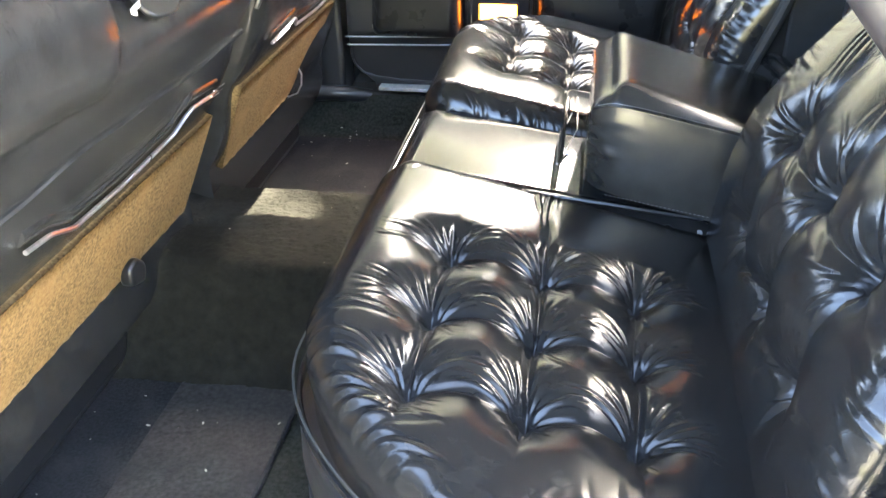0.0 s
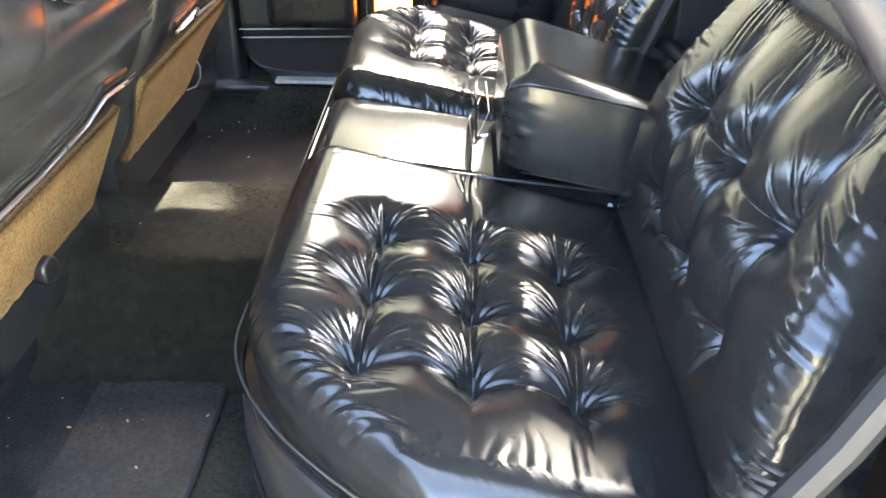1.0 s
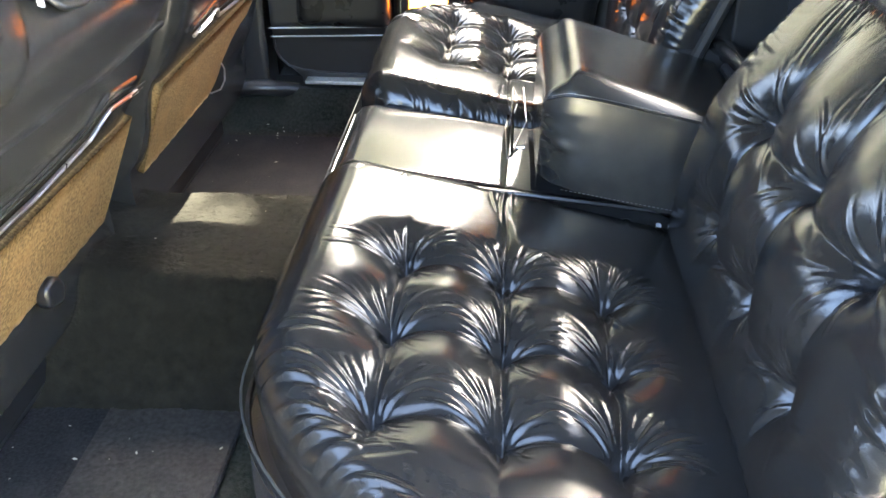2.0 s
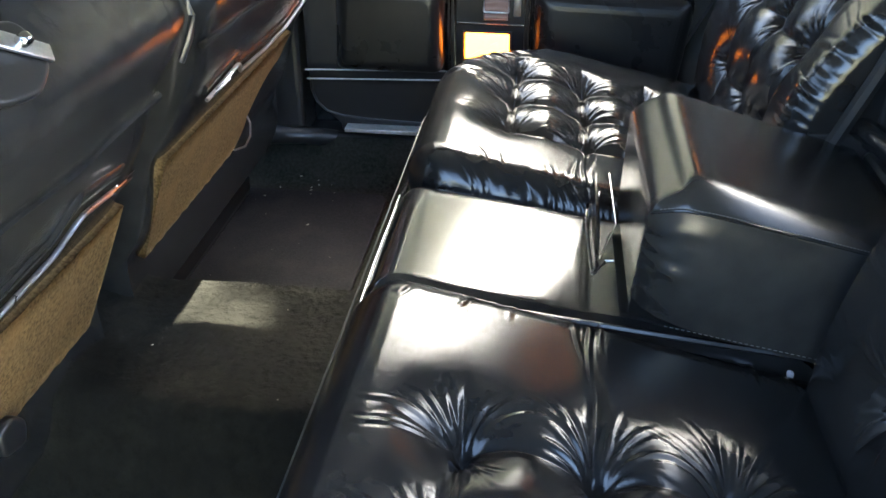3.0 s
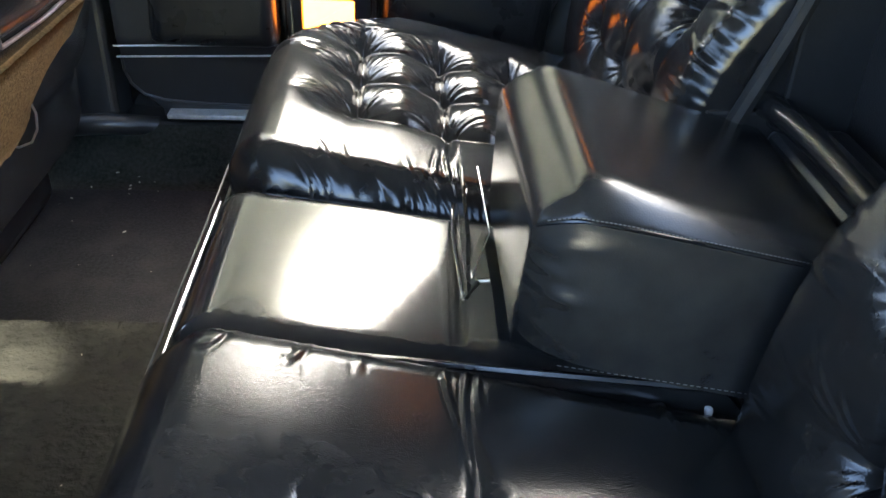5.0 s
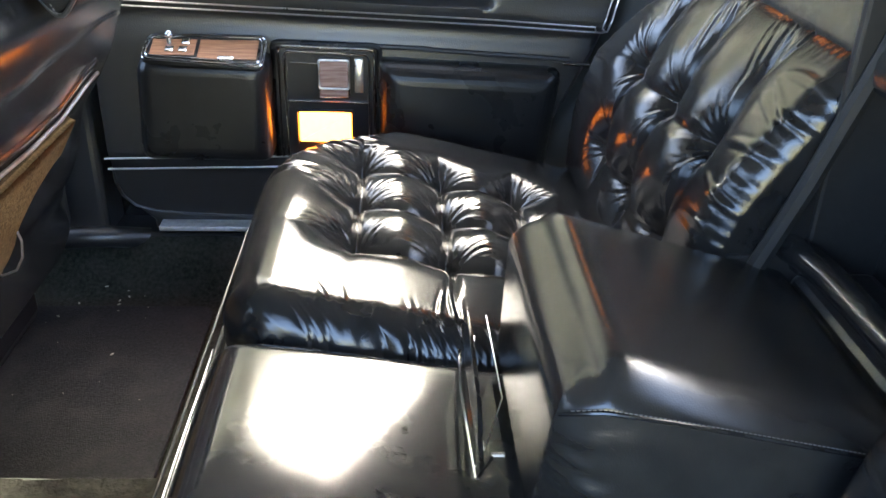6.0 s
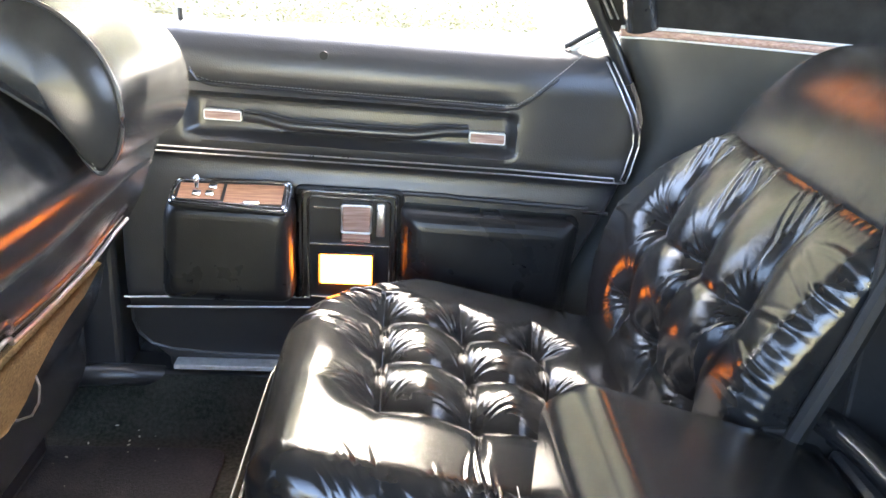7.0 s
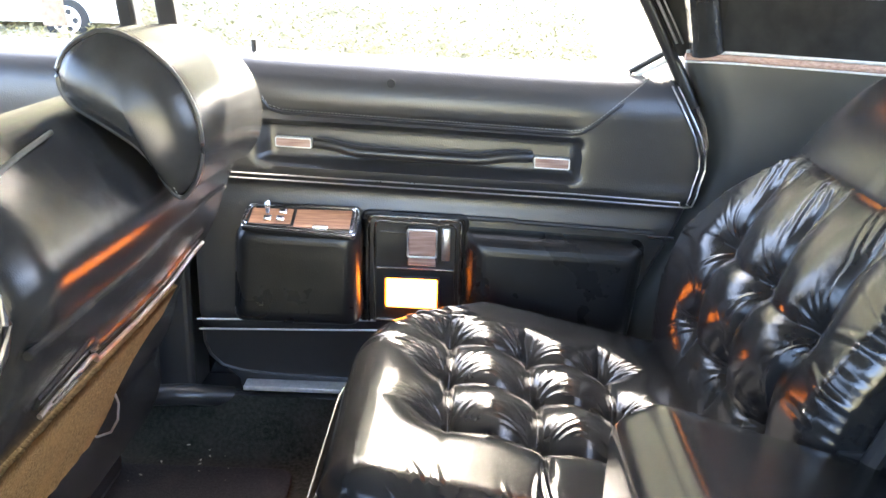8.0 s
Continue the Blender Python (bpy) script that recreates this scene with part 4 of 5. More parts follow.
# near rear door, standing open beside the doorway
OPEN = Matrix.Translation((-0.355, -0.865, 0)) @ Matrix.Rotation(radians(-68), 4, 'Z')
odoor = empty("rear_door", (-0.355, -0.865, 0.1), label="opened black vinyl rear door standing out from the car", category="car door")
for nm, bm, mat in (("door_shell", rbox((0.0, -0.045, 0.03), (0.80, -0.012, 0.66), 0.012, 3), BODYPAINT), ("door_panel", rbox((0.01, -0.012, 0.06), (0.79, 0.035, 0.655), 0.014, 4), VINYL),
                    ("armrest_box", rbox((0.08, 0.035, 0.235), (0.30, 0.10, 0.415), 0.014, 4), VINYL), ("door_pad", rbox((0.45, 0.035, 0.22), (0.74, 0.075, 0.39), 0.02, 4), VINYL)):
    bmesh.ops.transform(bm, matrix=OPEN, verts=bm.verts)
    part(nm, bm, mat, odoor)

# ---- rear quarter and sail panels ----
PLAN = [(0.505, 0.815), (0.56, 0.79), (0.64, 0.748), (0.74, 0.69), (0.86, 0.625), (1.00, 0.56)]


def plan_y(x):
    return lerp(x, [p[0] for p in PLAN], [p[1] for p in PLAN])


for side, nm in ((1, "wall_quarter_far"), (-1, "wall_quarter_near")):
    xs = [0.0, 0.02, 0.05, 0.1, 0.2, 0.3, 0.4, 0.5, 0.65, 0.8, 0.9, 1.0]

    def quarter(u, z):
        x0 = door_rear(z) + 0.006
        x = x0 + (1.0 - x0) * u
        dent = 0.010 * math.sin(math.pi * min(1, max(0, (z - 0.3) / 0.36))) * sm(0.0, 0.2, u)
        lip = 0.03 * sm(0.03, 0.0, u)
        return (x, side * (plan_y(max(x, 0.505)) + 0.02 * sm(0.50, 0.40, x) + dent + lip), z + 0.012 - 0.03 * (x - 0.5))
    v, q = sheet(quarter, xs, [0.04, 0.1, 0.2, 0.3, 0.4, 0.46, 0.50, 0.53, 0.56, 0.59, 0.62, 0.64, 0.652, 0.669])
    raw(nm, v, q, QUARTER, kind="structure", label="aged grey-black quarter trim panel")
    sv_, sq_ = sheet(lambda x, z: (x, side * (plan_y(x) - 0.36 * max(0.0, z - 0.66) * 0.8 + 0.0), z), [0.500, 0.51, 0.53, 0.56, 0.60, 0.65, 0.70, 0.78, 0.86, 0.94, 1.00], [0.674, 0.69, 0.70, 0.75, 0.80, 0.86, 0.92, 0.98, 1.02, 1.06])
    raw("wall_sail_far" if side > 0 else "wall_sail_near", sv_, sq_, SEATBACK_VINYL, kind="structure", label="glossy black sail panel beside the rear window")
    strip = empty("sail_trim", (0.7, side * 0.7, 0.66), label="rosewood strip edged in chrome below the sail panel", category="trim", group="sail trims")
    line = [(x, side * (plan_y(x) - 0.006), 0.682 - 0.004 * (x - 0.5)) for x in (0.452, 0.48, 0.52, 0.56, 0.60, 0.66, 0.74, 0.82, 0.90, 0.99)]
    part("wood", tube([(x, y, z) for x, y, z in line], 0.0056, 8, flat=1.0), WOODROSE, strip, "rosewood strip")
    part("chrome_edge", tube([(x, y - side * 0.004, z + 0.0078) for x, y, z in line], 0.0028, 6), ANODISED, strip)
    part("chrome_edge", tube([(x, y - side * 0.004, z - 0.0072) for x, y, z in line], 0.0018, 6), ANODISED, strip)
    bm = bmesh.new()
    tube([(0.482, side * 0.800, 0.690), (0.476, side * 0.796, 0.71), (0.462, side * 0.784, 0.76), (0.442, side * 0.764, 0.83), (0.420, side * 0.738, 0.90), (0.39, side * 0.70, 1.0)], 0.027, 14, bm, flat=0.85)
    finish("sail_roll", bm, LEATHER, label="black leather padded roll on the rear pillar", category="trim", group="sail rolls")
    PZ = [0.60, 0.65, 0.70, 0.74, 0.80, 0.85, 0.90, 0.95, 1.0, 1.06]
    PX = [0.482, 0.455, 0.424, 0.400, 0.362, 0.332, 0.303, 0.275, 0.248, 0.218] if side > 0 else [0.455, 0.428, 0.392, 0.357, 0.325, 0.305, 0.285, 0.265, 0.245, 0.215]
    PY = [0.845, 0.842, 0.834, 0.826, 0.812, 0.798, 0.782, 0.764, 0.742, 0.71] if side > 0 else [0.80, 0.80, 0.80, 0.80, 0.796, 0.788, 0.776, 0.760, 0.740, 0.71]
    bm = tube([(x, side * y, z) for x, y, z in zip(PX, PY, PZ)], 0.011, 10)
    finish("pillar_trim", bm, PLASTIC if side > 0 else JAMB, kind="structure", label="window post edge moulding")
    if side > 0:
        for off, r in ((0.016, 0.0022), (0.026, 0.0014)):
            finish("pillar_bead", tube([(x + off, y - 0.012, z) for x, y, z in list(zip(PX, PY, PZ))[2:]], r, 6), SATIN, kind="structure", label="bright bead along the window post")
    zs = [0.60 + 0.02 * k for k in range(24)]
    us_ = [0, 0.06, 0.12, 0.2, 0.3, 0.45, 0.6, 0.8, 1.0]
    v, q = sheet(lambda u, z: (lerp(z, PZ, PX) + u * (0.53 - lerp(z, PZ, PX)), side * (lerp(z, PZ, PY) - 0.03 * u + (0.006 * math.sin(u * 22) * math.exp(-u * 3) if side < 0 else 0)), z), us_, zs if side < 0 else zs[4:])
    raw("pillar_rear_far" if side > 0 else "pillar_rear_near", v, q, SEATBACK_VINYL if side > 0 else JAMB, kind="structure", label="rear roof post with smooth vinyl trim")

corner_bead = empty("window_edge", (0.40, 0.84, 0.66), label="bright corner bead of the rear side window", category="trim")
part("bead", tube([(0.386, 0.846, 0.648), (0.415, 0.842, 0.664), (0.444, 0.834, 0.682)], 0.0048, 8), ANODISED, corner_bead)
part("rubber_strip", tube([(0.376, 0.846, 0.652), (0.405, 0.842, 0.670), (0.432, 0.834, 0.688)], 0.0042, 8), RUBBER, corner_bead, "black rubber strip")

finish("body_side_far", rbox((0.475, 0.862, 0.0), (1.2, 0.90, 0.675), 0.006), BODYPAINT, kind="structure", label="black rear wing")
finish("body_side_near", rbox((0.53, -0.90, 0.0), (1.2, -0.862, 0.675), 0.006), BODYPAINT, kind="structure", label="black rear wing")

finish("floor_rear", rbox((0.145, -0.76, -0.03), (1.02, 0.76, 0.02), 0.004), PLASTIC, kind="structure", label="black floor pan below the rear seat")

# parcel shelf, roof
finish("parcel_shelf", rbox((0.655, -0.66, 0.63), (1.30, 0.66, 0.655), 0.006), TRIM, kind="structure", label="black parcel shelf behind the seat")
rv, rq = sheet(lambda x, y: (x, y, 1.125 - 0.050 * (abs(y) / 0.70) ** 2.6 - 0.05 * max(0.0, (x - 0.3) / 0.6) ** 2 - 0.06 * max(0.0, (-0.7 - x) / 0.4) ** 2), [-1.10 + 0.1 * k for k in range(20)], [-0.72 + 0.06 * k for k in range(25)])
raw("ceiling", rv, rq, HEADLINER, kind="structure", label="black perforated vinyl headliner")
rv2 = [(x, y * 1.03, z + 0.03) for x, y, z in rv]
raw("roof", rv2, [f[::-1] for f in rq], BODYPAINT, kind="structure", label="black car roof")
for side in (1, -1):
    rail = rounded([(0.66, 1.085), (0.700, 1.045), (0.725, 0.995), (0.745, 0.985), (0.775, 0.995), (0.765, 1.05), (0.735, 1.10)], 0.012, 3)
    bm = slab([(side * y, z) for y, z in rail], 'x', -1.12, 0.62, 0.004)
    finish("roof_rail_far" if side > 0 else "roof_rail_near", bm, HEADLINER, kind="structure", label="black padded rail along the roof edge")
    for (a, b) in (((-1.10, 0.70, 1.03), (-1.68, 0.80, 0.66)), ((0.80, 0.60, 1.0), (1.30, 0.62, 0.64))):
        finish("roof_post", tube([(a[0], side * a[1], a[2]), (b[0], side * b[1], b[2])], 0.035, 8), PLASTIC, kind="structure", label="black roof post")
finish("dashboard", rbox((-1.75, -0.80, 0.30), (-1.35, 0.80, 0.66), 0.05, 4), VINYL, kind="structure", label="black dashboard")
finish("bulkhead", rbox((-1.78, -0.88, -0.05), (-1.72, 0.88, 0.64), 0.01), PLASTIC, kind="structure", label="black bulkhead")
finish("boot_wall", rbox((1.0, -0.62, -0.05), (1.03, 0.62, 0.63), 0.005), PLASTIC, kind="structure", label="black boot bulkhead")

# near door opening: seal and jamb
jamb = [(0.452, -0.815, 0.66), (0.475, -0.812, 0.60), (0.488, -0.81, 0.55), (0.482, -0.81, 0.50), (0.455, -0.81, 0.43), (0.42, -0.81, 0.36), (0.375, -0.81, 0.27), (0.33, -0.81, 0.15), (0.30, -0.81, 0.06)]
finish("door_seal", tube([(x - 0.004, y + 0.035, z) for x, y, z in jamb], 0.013, 8), RUBBER, label="black rubber seal round the open doorway", category="door seal")
finish("door_jamb", tube([(x + 0.036, y - 0.015, z) for x, y, z in jamb], 0.016, 8, flat=1.0), JAMB, kind="structure", label="satin grey door jamb")
finish("sill_near", rbox((-0.45, -0.90, 0.03), (0.34, -0.80, 0.088), 0.012, 3), PLASTIC, kind="structure", label="black near door sill")


# ---- front seats ----
def seat_profile():
    return rounded([(-0.36, 0.10), (-0.362, 0.205), (-0.335, 0.235), (-0.312, 0.29), (-0.298, 0.352), (-0.272, 0.385), (-0.248, 0.425), (-0.232, 0.455), (-0.222, 0.490), (-0.207, 0.525),
                    (-0.201, 0.548), (-0.205, 0.566), (-0.216, 0.586), (-0.236, 0.610), (-0.262, 0.636), (-0.30, 0.660), (-0.34, 0.655), (-0.37, 0.62), (-0.395, 0.56), (-0.43, 0.42), (-0.47, 0.28), (-0.49, 0.12)], 0.03, 2)


def seat_skin(z, out=0.0):
    """How far back the front seats' rear face reaches at a height, and out beyond it."""
    return lerp(z, [0.29, 0.352, 0.385, 0.425, 0.455, 0.490, 0.525, 0.552], [-0.312, -0.298, -0.272, -0.248, -0.232, -0.222, -0.207, -0.201]) + out


def front_seat(y0, y1, head, label):
    st = empty("front_seat", (-0.33, (y0 + y1) / 2, 0.05), label=label, category="car seat", group="front seats")
    near = y1 < 0
    prof = seat_profile()
    n = 46
    cx, cz = -0.33, 0.36
    inner, way = (y1, -1) if near else (y0, 1)

    def f(k, j):
        x, z = prof[int(j)]
        s = k / (n - 1)
        ye = y1 + (0.070 * sm(0.475, 0.56, z) if near else 0.0)
        y = y0 + (ye - y0) * s
        d = min(y - y0, ye - y)
        e = math.sqrt(max(0.0, 1 - max(0.0, 1 - d / 0.050) ** 2))
        return (cx + (x - cx) * (0.72 + 0.28 * e), y, cz + (z - cz) * (0.86 + 0.14 * e))
    ks = [0, 0.15, 0.4, 0.8, 1.4, 2.2, 3.2, 4.2] + [5 + 36 * k / 30 for k in range(31)] + [n - 1 - a for a in (4.2, 3.2, 2.2, 1.4, 0.8, 0.4, 0.15, 0)]
    v, q = sheet(f, ks, range(len(prof)))
    m = len(prof)
    q = [a[::-1] for a in q] + [tuple(range(m)), tuple(len(v) - 1 - k for k in range(m))]
    raw("seat_back", v, q, SEATBACK_VINYL, st, "black vinyl seat back", sharp=60)
    part("seat_cushion", rbox((-0.98, y0 + 0.01, 0.12), (-0.42, y1 - 0.01, 0.34), 0.06, 5), LEATHER, st, "black leather front cushion")
    # rolled edge, piping and map pocket across the back
    level = 0.4845 if near else 0.4985
    edge = []
    for k in range(31):
        y = inner + way * (0.012 + (y1 - y0 - 0.07) * k / 30)
        z = level + 0.004 * math.sin(y * 13 + 1) + 0.0015 * math.sin(y * 37)
        edge.append((seat_skin(z, 0.001), y, z))
    part("rolled_edge", tube(edge, 0.0042, 8), SEATBACK_VINYL, st, "rolled vinyl edge across the seat back")
    if near:
        part("piping", tube([(-0.220, 0.018, 0.500), (-0.209, 0.024, 0.525), (-0.204, 0.026, 0.548), (-0.209, 0.026, 0.568), (-0.221, 0.025, 0.588), (-0.242, 0.024, 0.612), (-0.268, 0.022, 0.636)], 0.0036, 8), VINYL, st, "vinyl piping round the seat shoulder")
    else:
        part("piping", tube([(-0.246, y0 + 0.03, 0.624), (-0.258, y0 + 0.09, 0.634), (-0.263, y0 + 0.14, 0.639), (-0.268, y0 + 0.20, 0.644)], 0.0026, 6), TRIM, st, "pale worn piping on the seat shoulder")
    us, zs = [0.070, 0.085, 0.12, 0.165, 0.182, 0.200, 0.26, 0.33, 0.43, 0.485, 0.53], [0.4165, 0.4185, 0.424, 0.430, 0.424, 0.409, 0.404, 0.399, 0.402, 0.426, 0.432]
    lip = []
    for k in range(60):
        u = 0.070 + 0.46 * k / 59
        z = lerp(u, us, zs)
        lip.append((seat_skin(z, 0.009), inner + way * u, z))
    part("pocket_lip", tube(lip, 0.0026, 8), SATIN, st, "satin chrome lip of the map pocket")
    fold = [(seat_skin(z, 0.001), y, z + 0.016) for x, y, z in lip]
    part("pocket", tube(fold, 0.011, 12), SEATBACK_VINYL, st, "black map pocket fold")
    for dz in (0.004, 0.012):
        part("clip", tube([(seat_skin(0.42 + dz, 0.013), inner + way * 0.072, 0.418 + dz), (seat_skin(0.43 + dz, 0.013), inner + way * 0.118, 0.424 + dz)], 0.0011, 6), CHROME, st, "thin chrome clip bar")
    # carpeted lower back
    def board(s, t):
        first, last = 0.014 + 0.020 * (1 - t), y1 - y0 - (0.035 if near else 0.092 + 0.052 * (1 - t) ** 2)
        y = inner + way * (first + (last - first) * s)
        return (-0.357 + 0.062 * t + 0.0006 * math.sin(y * 140 + t * 11) * (1 if t in (0.0, 1.0) else 0), y, 0.213 + 0.150 * t + 0.0008 * math.sin(y * 210) * (1 if t == 0 else 0) + (0.0 if near else 0.03 * (1 - t) * sm(0.7, 1.0, s)))
    bv, bq = sheet(board, [k / 60 for k in range(61)], [0, 0.1, 0.25, 0.4, 0.55, 0.7, 0.85, 1.0])
    off = Vector((0.012, 0, -0.005))
    nb = len(bv)
    front = [tuple(Vector(p) + off) for p in bv]
    rim = [i for i in range(8)] + [8 * k + 7 for k in range(1, 61)] + [60 * 8 + 7 - k for k in range(1, 8)] + [8 * k for k in range(59, 0, -1)]
    faces = list(bq) + [tuple(a + nb for a in f[::-1]) for f in bq] + [(rim[i], rim[(i + 1) % len(rim)], rim[(i + 1) % len(rim)] + nb, rim[i] + nb) for i in range(len(rim))]
    raw("carpet_panel", bv + front, faces, TAN, st, "golden tan carpet panel on the lower seat back")
    part("seat_base", rbox((-0.93, y0 + 0.05, 0.02), (-0.40, y1 - 0.05, 0.13), 0.02), PLASTIC, st)
    if head:
        h0, h1 = head
        hp = [(-0.300, 0.690), (-0.286, 0.716), (-0.246, 0.738), (-0.205, 0.722), (-0.173, 0.692), (-0.154, 0.656), (-0.149, 0.615), (-0.157, 0.580), (-0.176, 0.556), (-0.190, 0.572), (-0.212, 0.610), (-0.252, 0.636), (-0.292, 0.660)]
        hp = rounded(hp, 0.02, 3)
        hcx, hcz = -0.22, 0.655
        us = [(0.0, 0.0), (0.0, 0.5), (0.0, 0.80), (0.003, 0.93), (0.009, 0.985), (0.018, 1.0)] + [(0.018 + (h1 - h0 - 0.06) * k / 12, 1.0) for k in range(1, 13)] + [(h1 - h0 - 0.028, 0.985), (h1 - h0 - 0.014, 0.94), (h1 - h0 - 0.004, 0.85), (h1 - h0, 0.70), (h1 - h0, 0.35), (h1 - h0, 0.0)]

        def hf(i, j):
            dy, s = us[int(i)]
            x, z = hp[int(j) % len(hp)]
            swell = 0.026 * (1 - s * s) if dy < 0.01 else 0
            t = dy / (h1 - h0)
            return (hcx + (x - hcx) * s - 0.012 * t, h0 + dy - swell, hcz + (z - hcz) * s - 0.022 * t * t)
        v, q = sheet(hf, range(len(us)), range(len(hp) + 1))
        hr = raw("headrest", v, q, SEATBACK_VINYL, st, "smooth black vinyl headrest with piped end")
        part("piping", tube([(hcx + (x - hcx) * 0.985, h0 + 0.004, hcz + (z - hcz) * 0.985) for x, z in hp], 0.0026, 6, closed=True), VINYL, hr)
        bm = bmesh.new()
        edge = [(-0.176, 0.565), (-0.186, 0.585), (-0.196, 0.600), (-0.212, 0.618), (-0.232, 0.632)]
        for k in range(4):
            for s in range(5):
                a, b = Vector(edge[k]), Vector(edge[k + 1])
                p, w = a.lerp(b, s / 5), a.lerp(b, (s + 0.6) / 5)
                tube([(p.x, h0 - 0.006, p.y), (w.x, h0 - 0.006, w.y)], 0.0007, 4, bm)
        part("stitching", bm, STITCH, hr)
    return st


front_seat(0.055, 0.70, (0.335, 0.685), "black vinyl front seat back with tan carpet panel and chrome strips")
front_seat(-0.69, -0.028, (-0.69, -0.43), "black vinyl front seat back with seat belt hanging over")

# ---- outside ----
gv, gq = sheet(lambda x, y: (x, y, -0.42 + 0.00004 * (x * x + y * y) * 0), [-400, -60, -20, -8, -3, 0, 3, 8, 20, 60, 400], [-400, -60, -20, -8, -3, 0, 3, 6, 8, 20, 60, 400])
raw("ground", gv, gq, CONCRETE, kind="structure", label="pale sunlit concrete drive")


def leaf_cloud(rng, centres, small, large):
    """One pointed leaf at each place, turned at random."""
    n = len(centres)
    a = rng.normal(0, 1, (n, 3))
    a /= np.linalg.norm(a, axis=1)[:, None]
    b = np.cross(a, rng.normal(0, 1, (n, 3)))
    b /= np.linalg.norm(b, axis=1)[:, None]
    size = rng.uniform(small, large, (n, 1))
    verts = np.stack([centres - a * size, centres + b * size * 0.55, centres + a * size, centres - b * size * 0.55], 1).reshape(-1, 3)
    return verts, np.arange(4 * n).reshape(-1, 4).tolist()


def bank():
    """A sloping bank of leaf litter beyond the drive, and an unseen one added on the near side."""
    v, q = sheet(lambda x, y: (x, y, -0.42 + 0.9 * sm(11.8, 15.5, y) + 0.05 * math.sin(x * 1.7 + y) * sm(11.8, 12.4, y) - 0.02 * (y < 11.6)), [-14 + 0.5 * k for k in range(57)], [11.4 + 0.3 * k for k in range(20)])
    raw("bank", v, q, BANK, kind="structure", label="sunlit bank of dry leaves and ivy")
    # added, never in view: covers low blue sky that the leather would reflect
    v, q = sheet(lambda x, y: (x, y, -0.44 + 2.6 * sm(-5.5, -10.0, y) + 0.10 * math.sin(x * 1.1 + y * 2) * sm(-5.0, -6.0, y)), [-16 + 0.8 * k for k in range(41)], [-10 + 0.3 * k for k in range(18)])
    raw("bank_near", v, q, GRASS, kind="structure", label="unseen grassy bank added to tone near-side reflections")
    rng = np.random.RandomState(4)
    verts, faces = [], []
    for n in range(26000):
        x, y = rng.uniform(-12, 2.0), 11.9 + 4.6 * rng.rand() ** 1.3
        z = -0.42 + 0.9 * sm(11.8, 15.5, y) + abs(rng.normal(0, 0.10)) + (1.5 * rng.rand() if y > 14.0 else 0)
        s = rng.uniform(0.016, 0.046)
        a, t = rng.uniform(0, 6.28), rng.uniform(-0.7, 0.7)
        d = Vector((math.cos(a), math.sin(a), t)) * s
        e = Vector((-math.sin(a), math.cos(a), rng.uniform(-0.5, 0.5))) * s * 0.5
        c = Vector((x, y, z))
        i = len(verts)
        verts += [c - d, c + e, c + d, c - e]
        faces.append((i, i + 1, i + 2, i + 3))
    ob = raw("undergrowth", verts, faces, LEAF, kind="stuff", label="sunlit yellow-green undergrowth on the bank", smooth=False)
    tagged(ob, category="undergrowth")
    n = 205000
    x, y, k = rng.uniform(-19, 11, n), rng.uniform(14.6, 17.0, n), rng.rand(n)
    top = 6.6 + 0.5 * np.sin(x * 2.3 + 1) + 0.35 * np.sin(x * 5.1) + 7.5 / (1 + np.exp((x - 1.25 + 0.2 * np.sin(17 * k)) / 0.15)) + 6.0 / (1 + np.exp((3.7 - x + 0.3 * np.sin(13 * k)) / 0.2))
    c = np.stack([x, y, 0.2 + top * k ** 0.9], -1)
    verts, faces = leaf_cloud(rng, c, 0.07, 0.17)
    ob = raw("hedge", verts, faces, TREELEAF, kind="stuff", label="tall shaded green hedge behind the bank", smooth=False)
    tagged(ob, category="hedge")


bank()


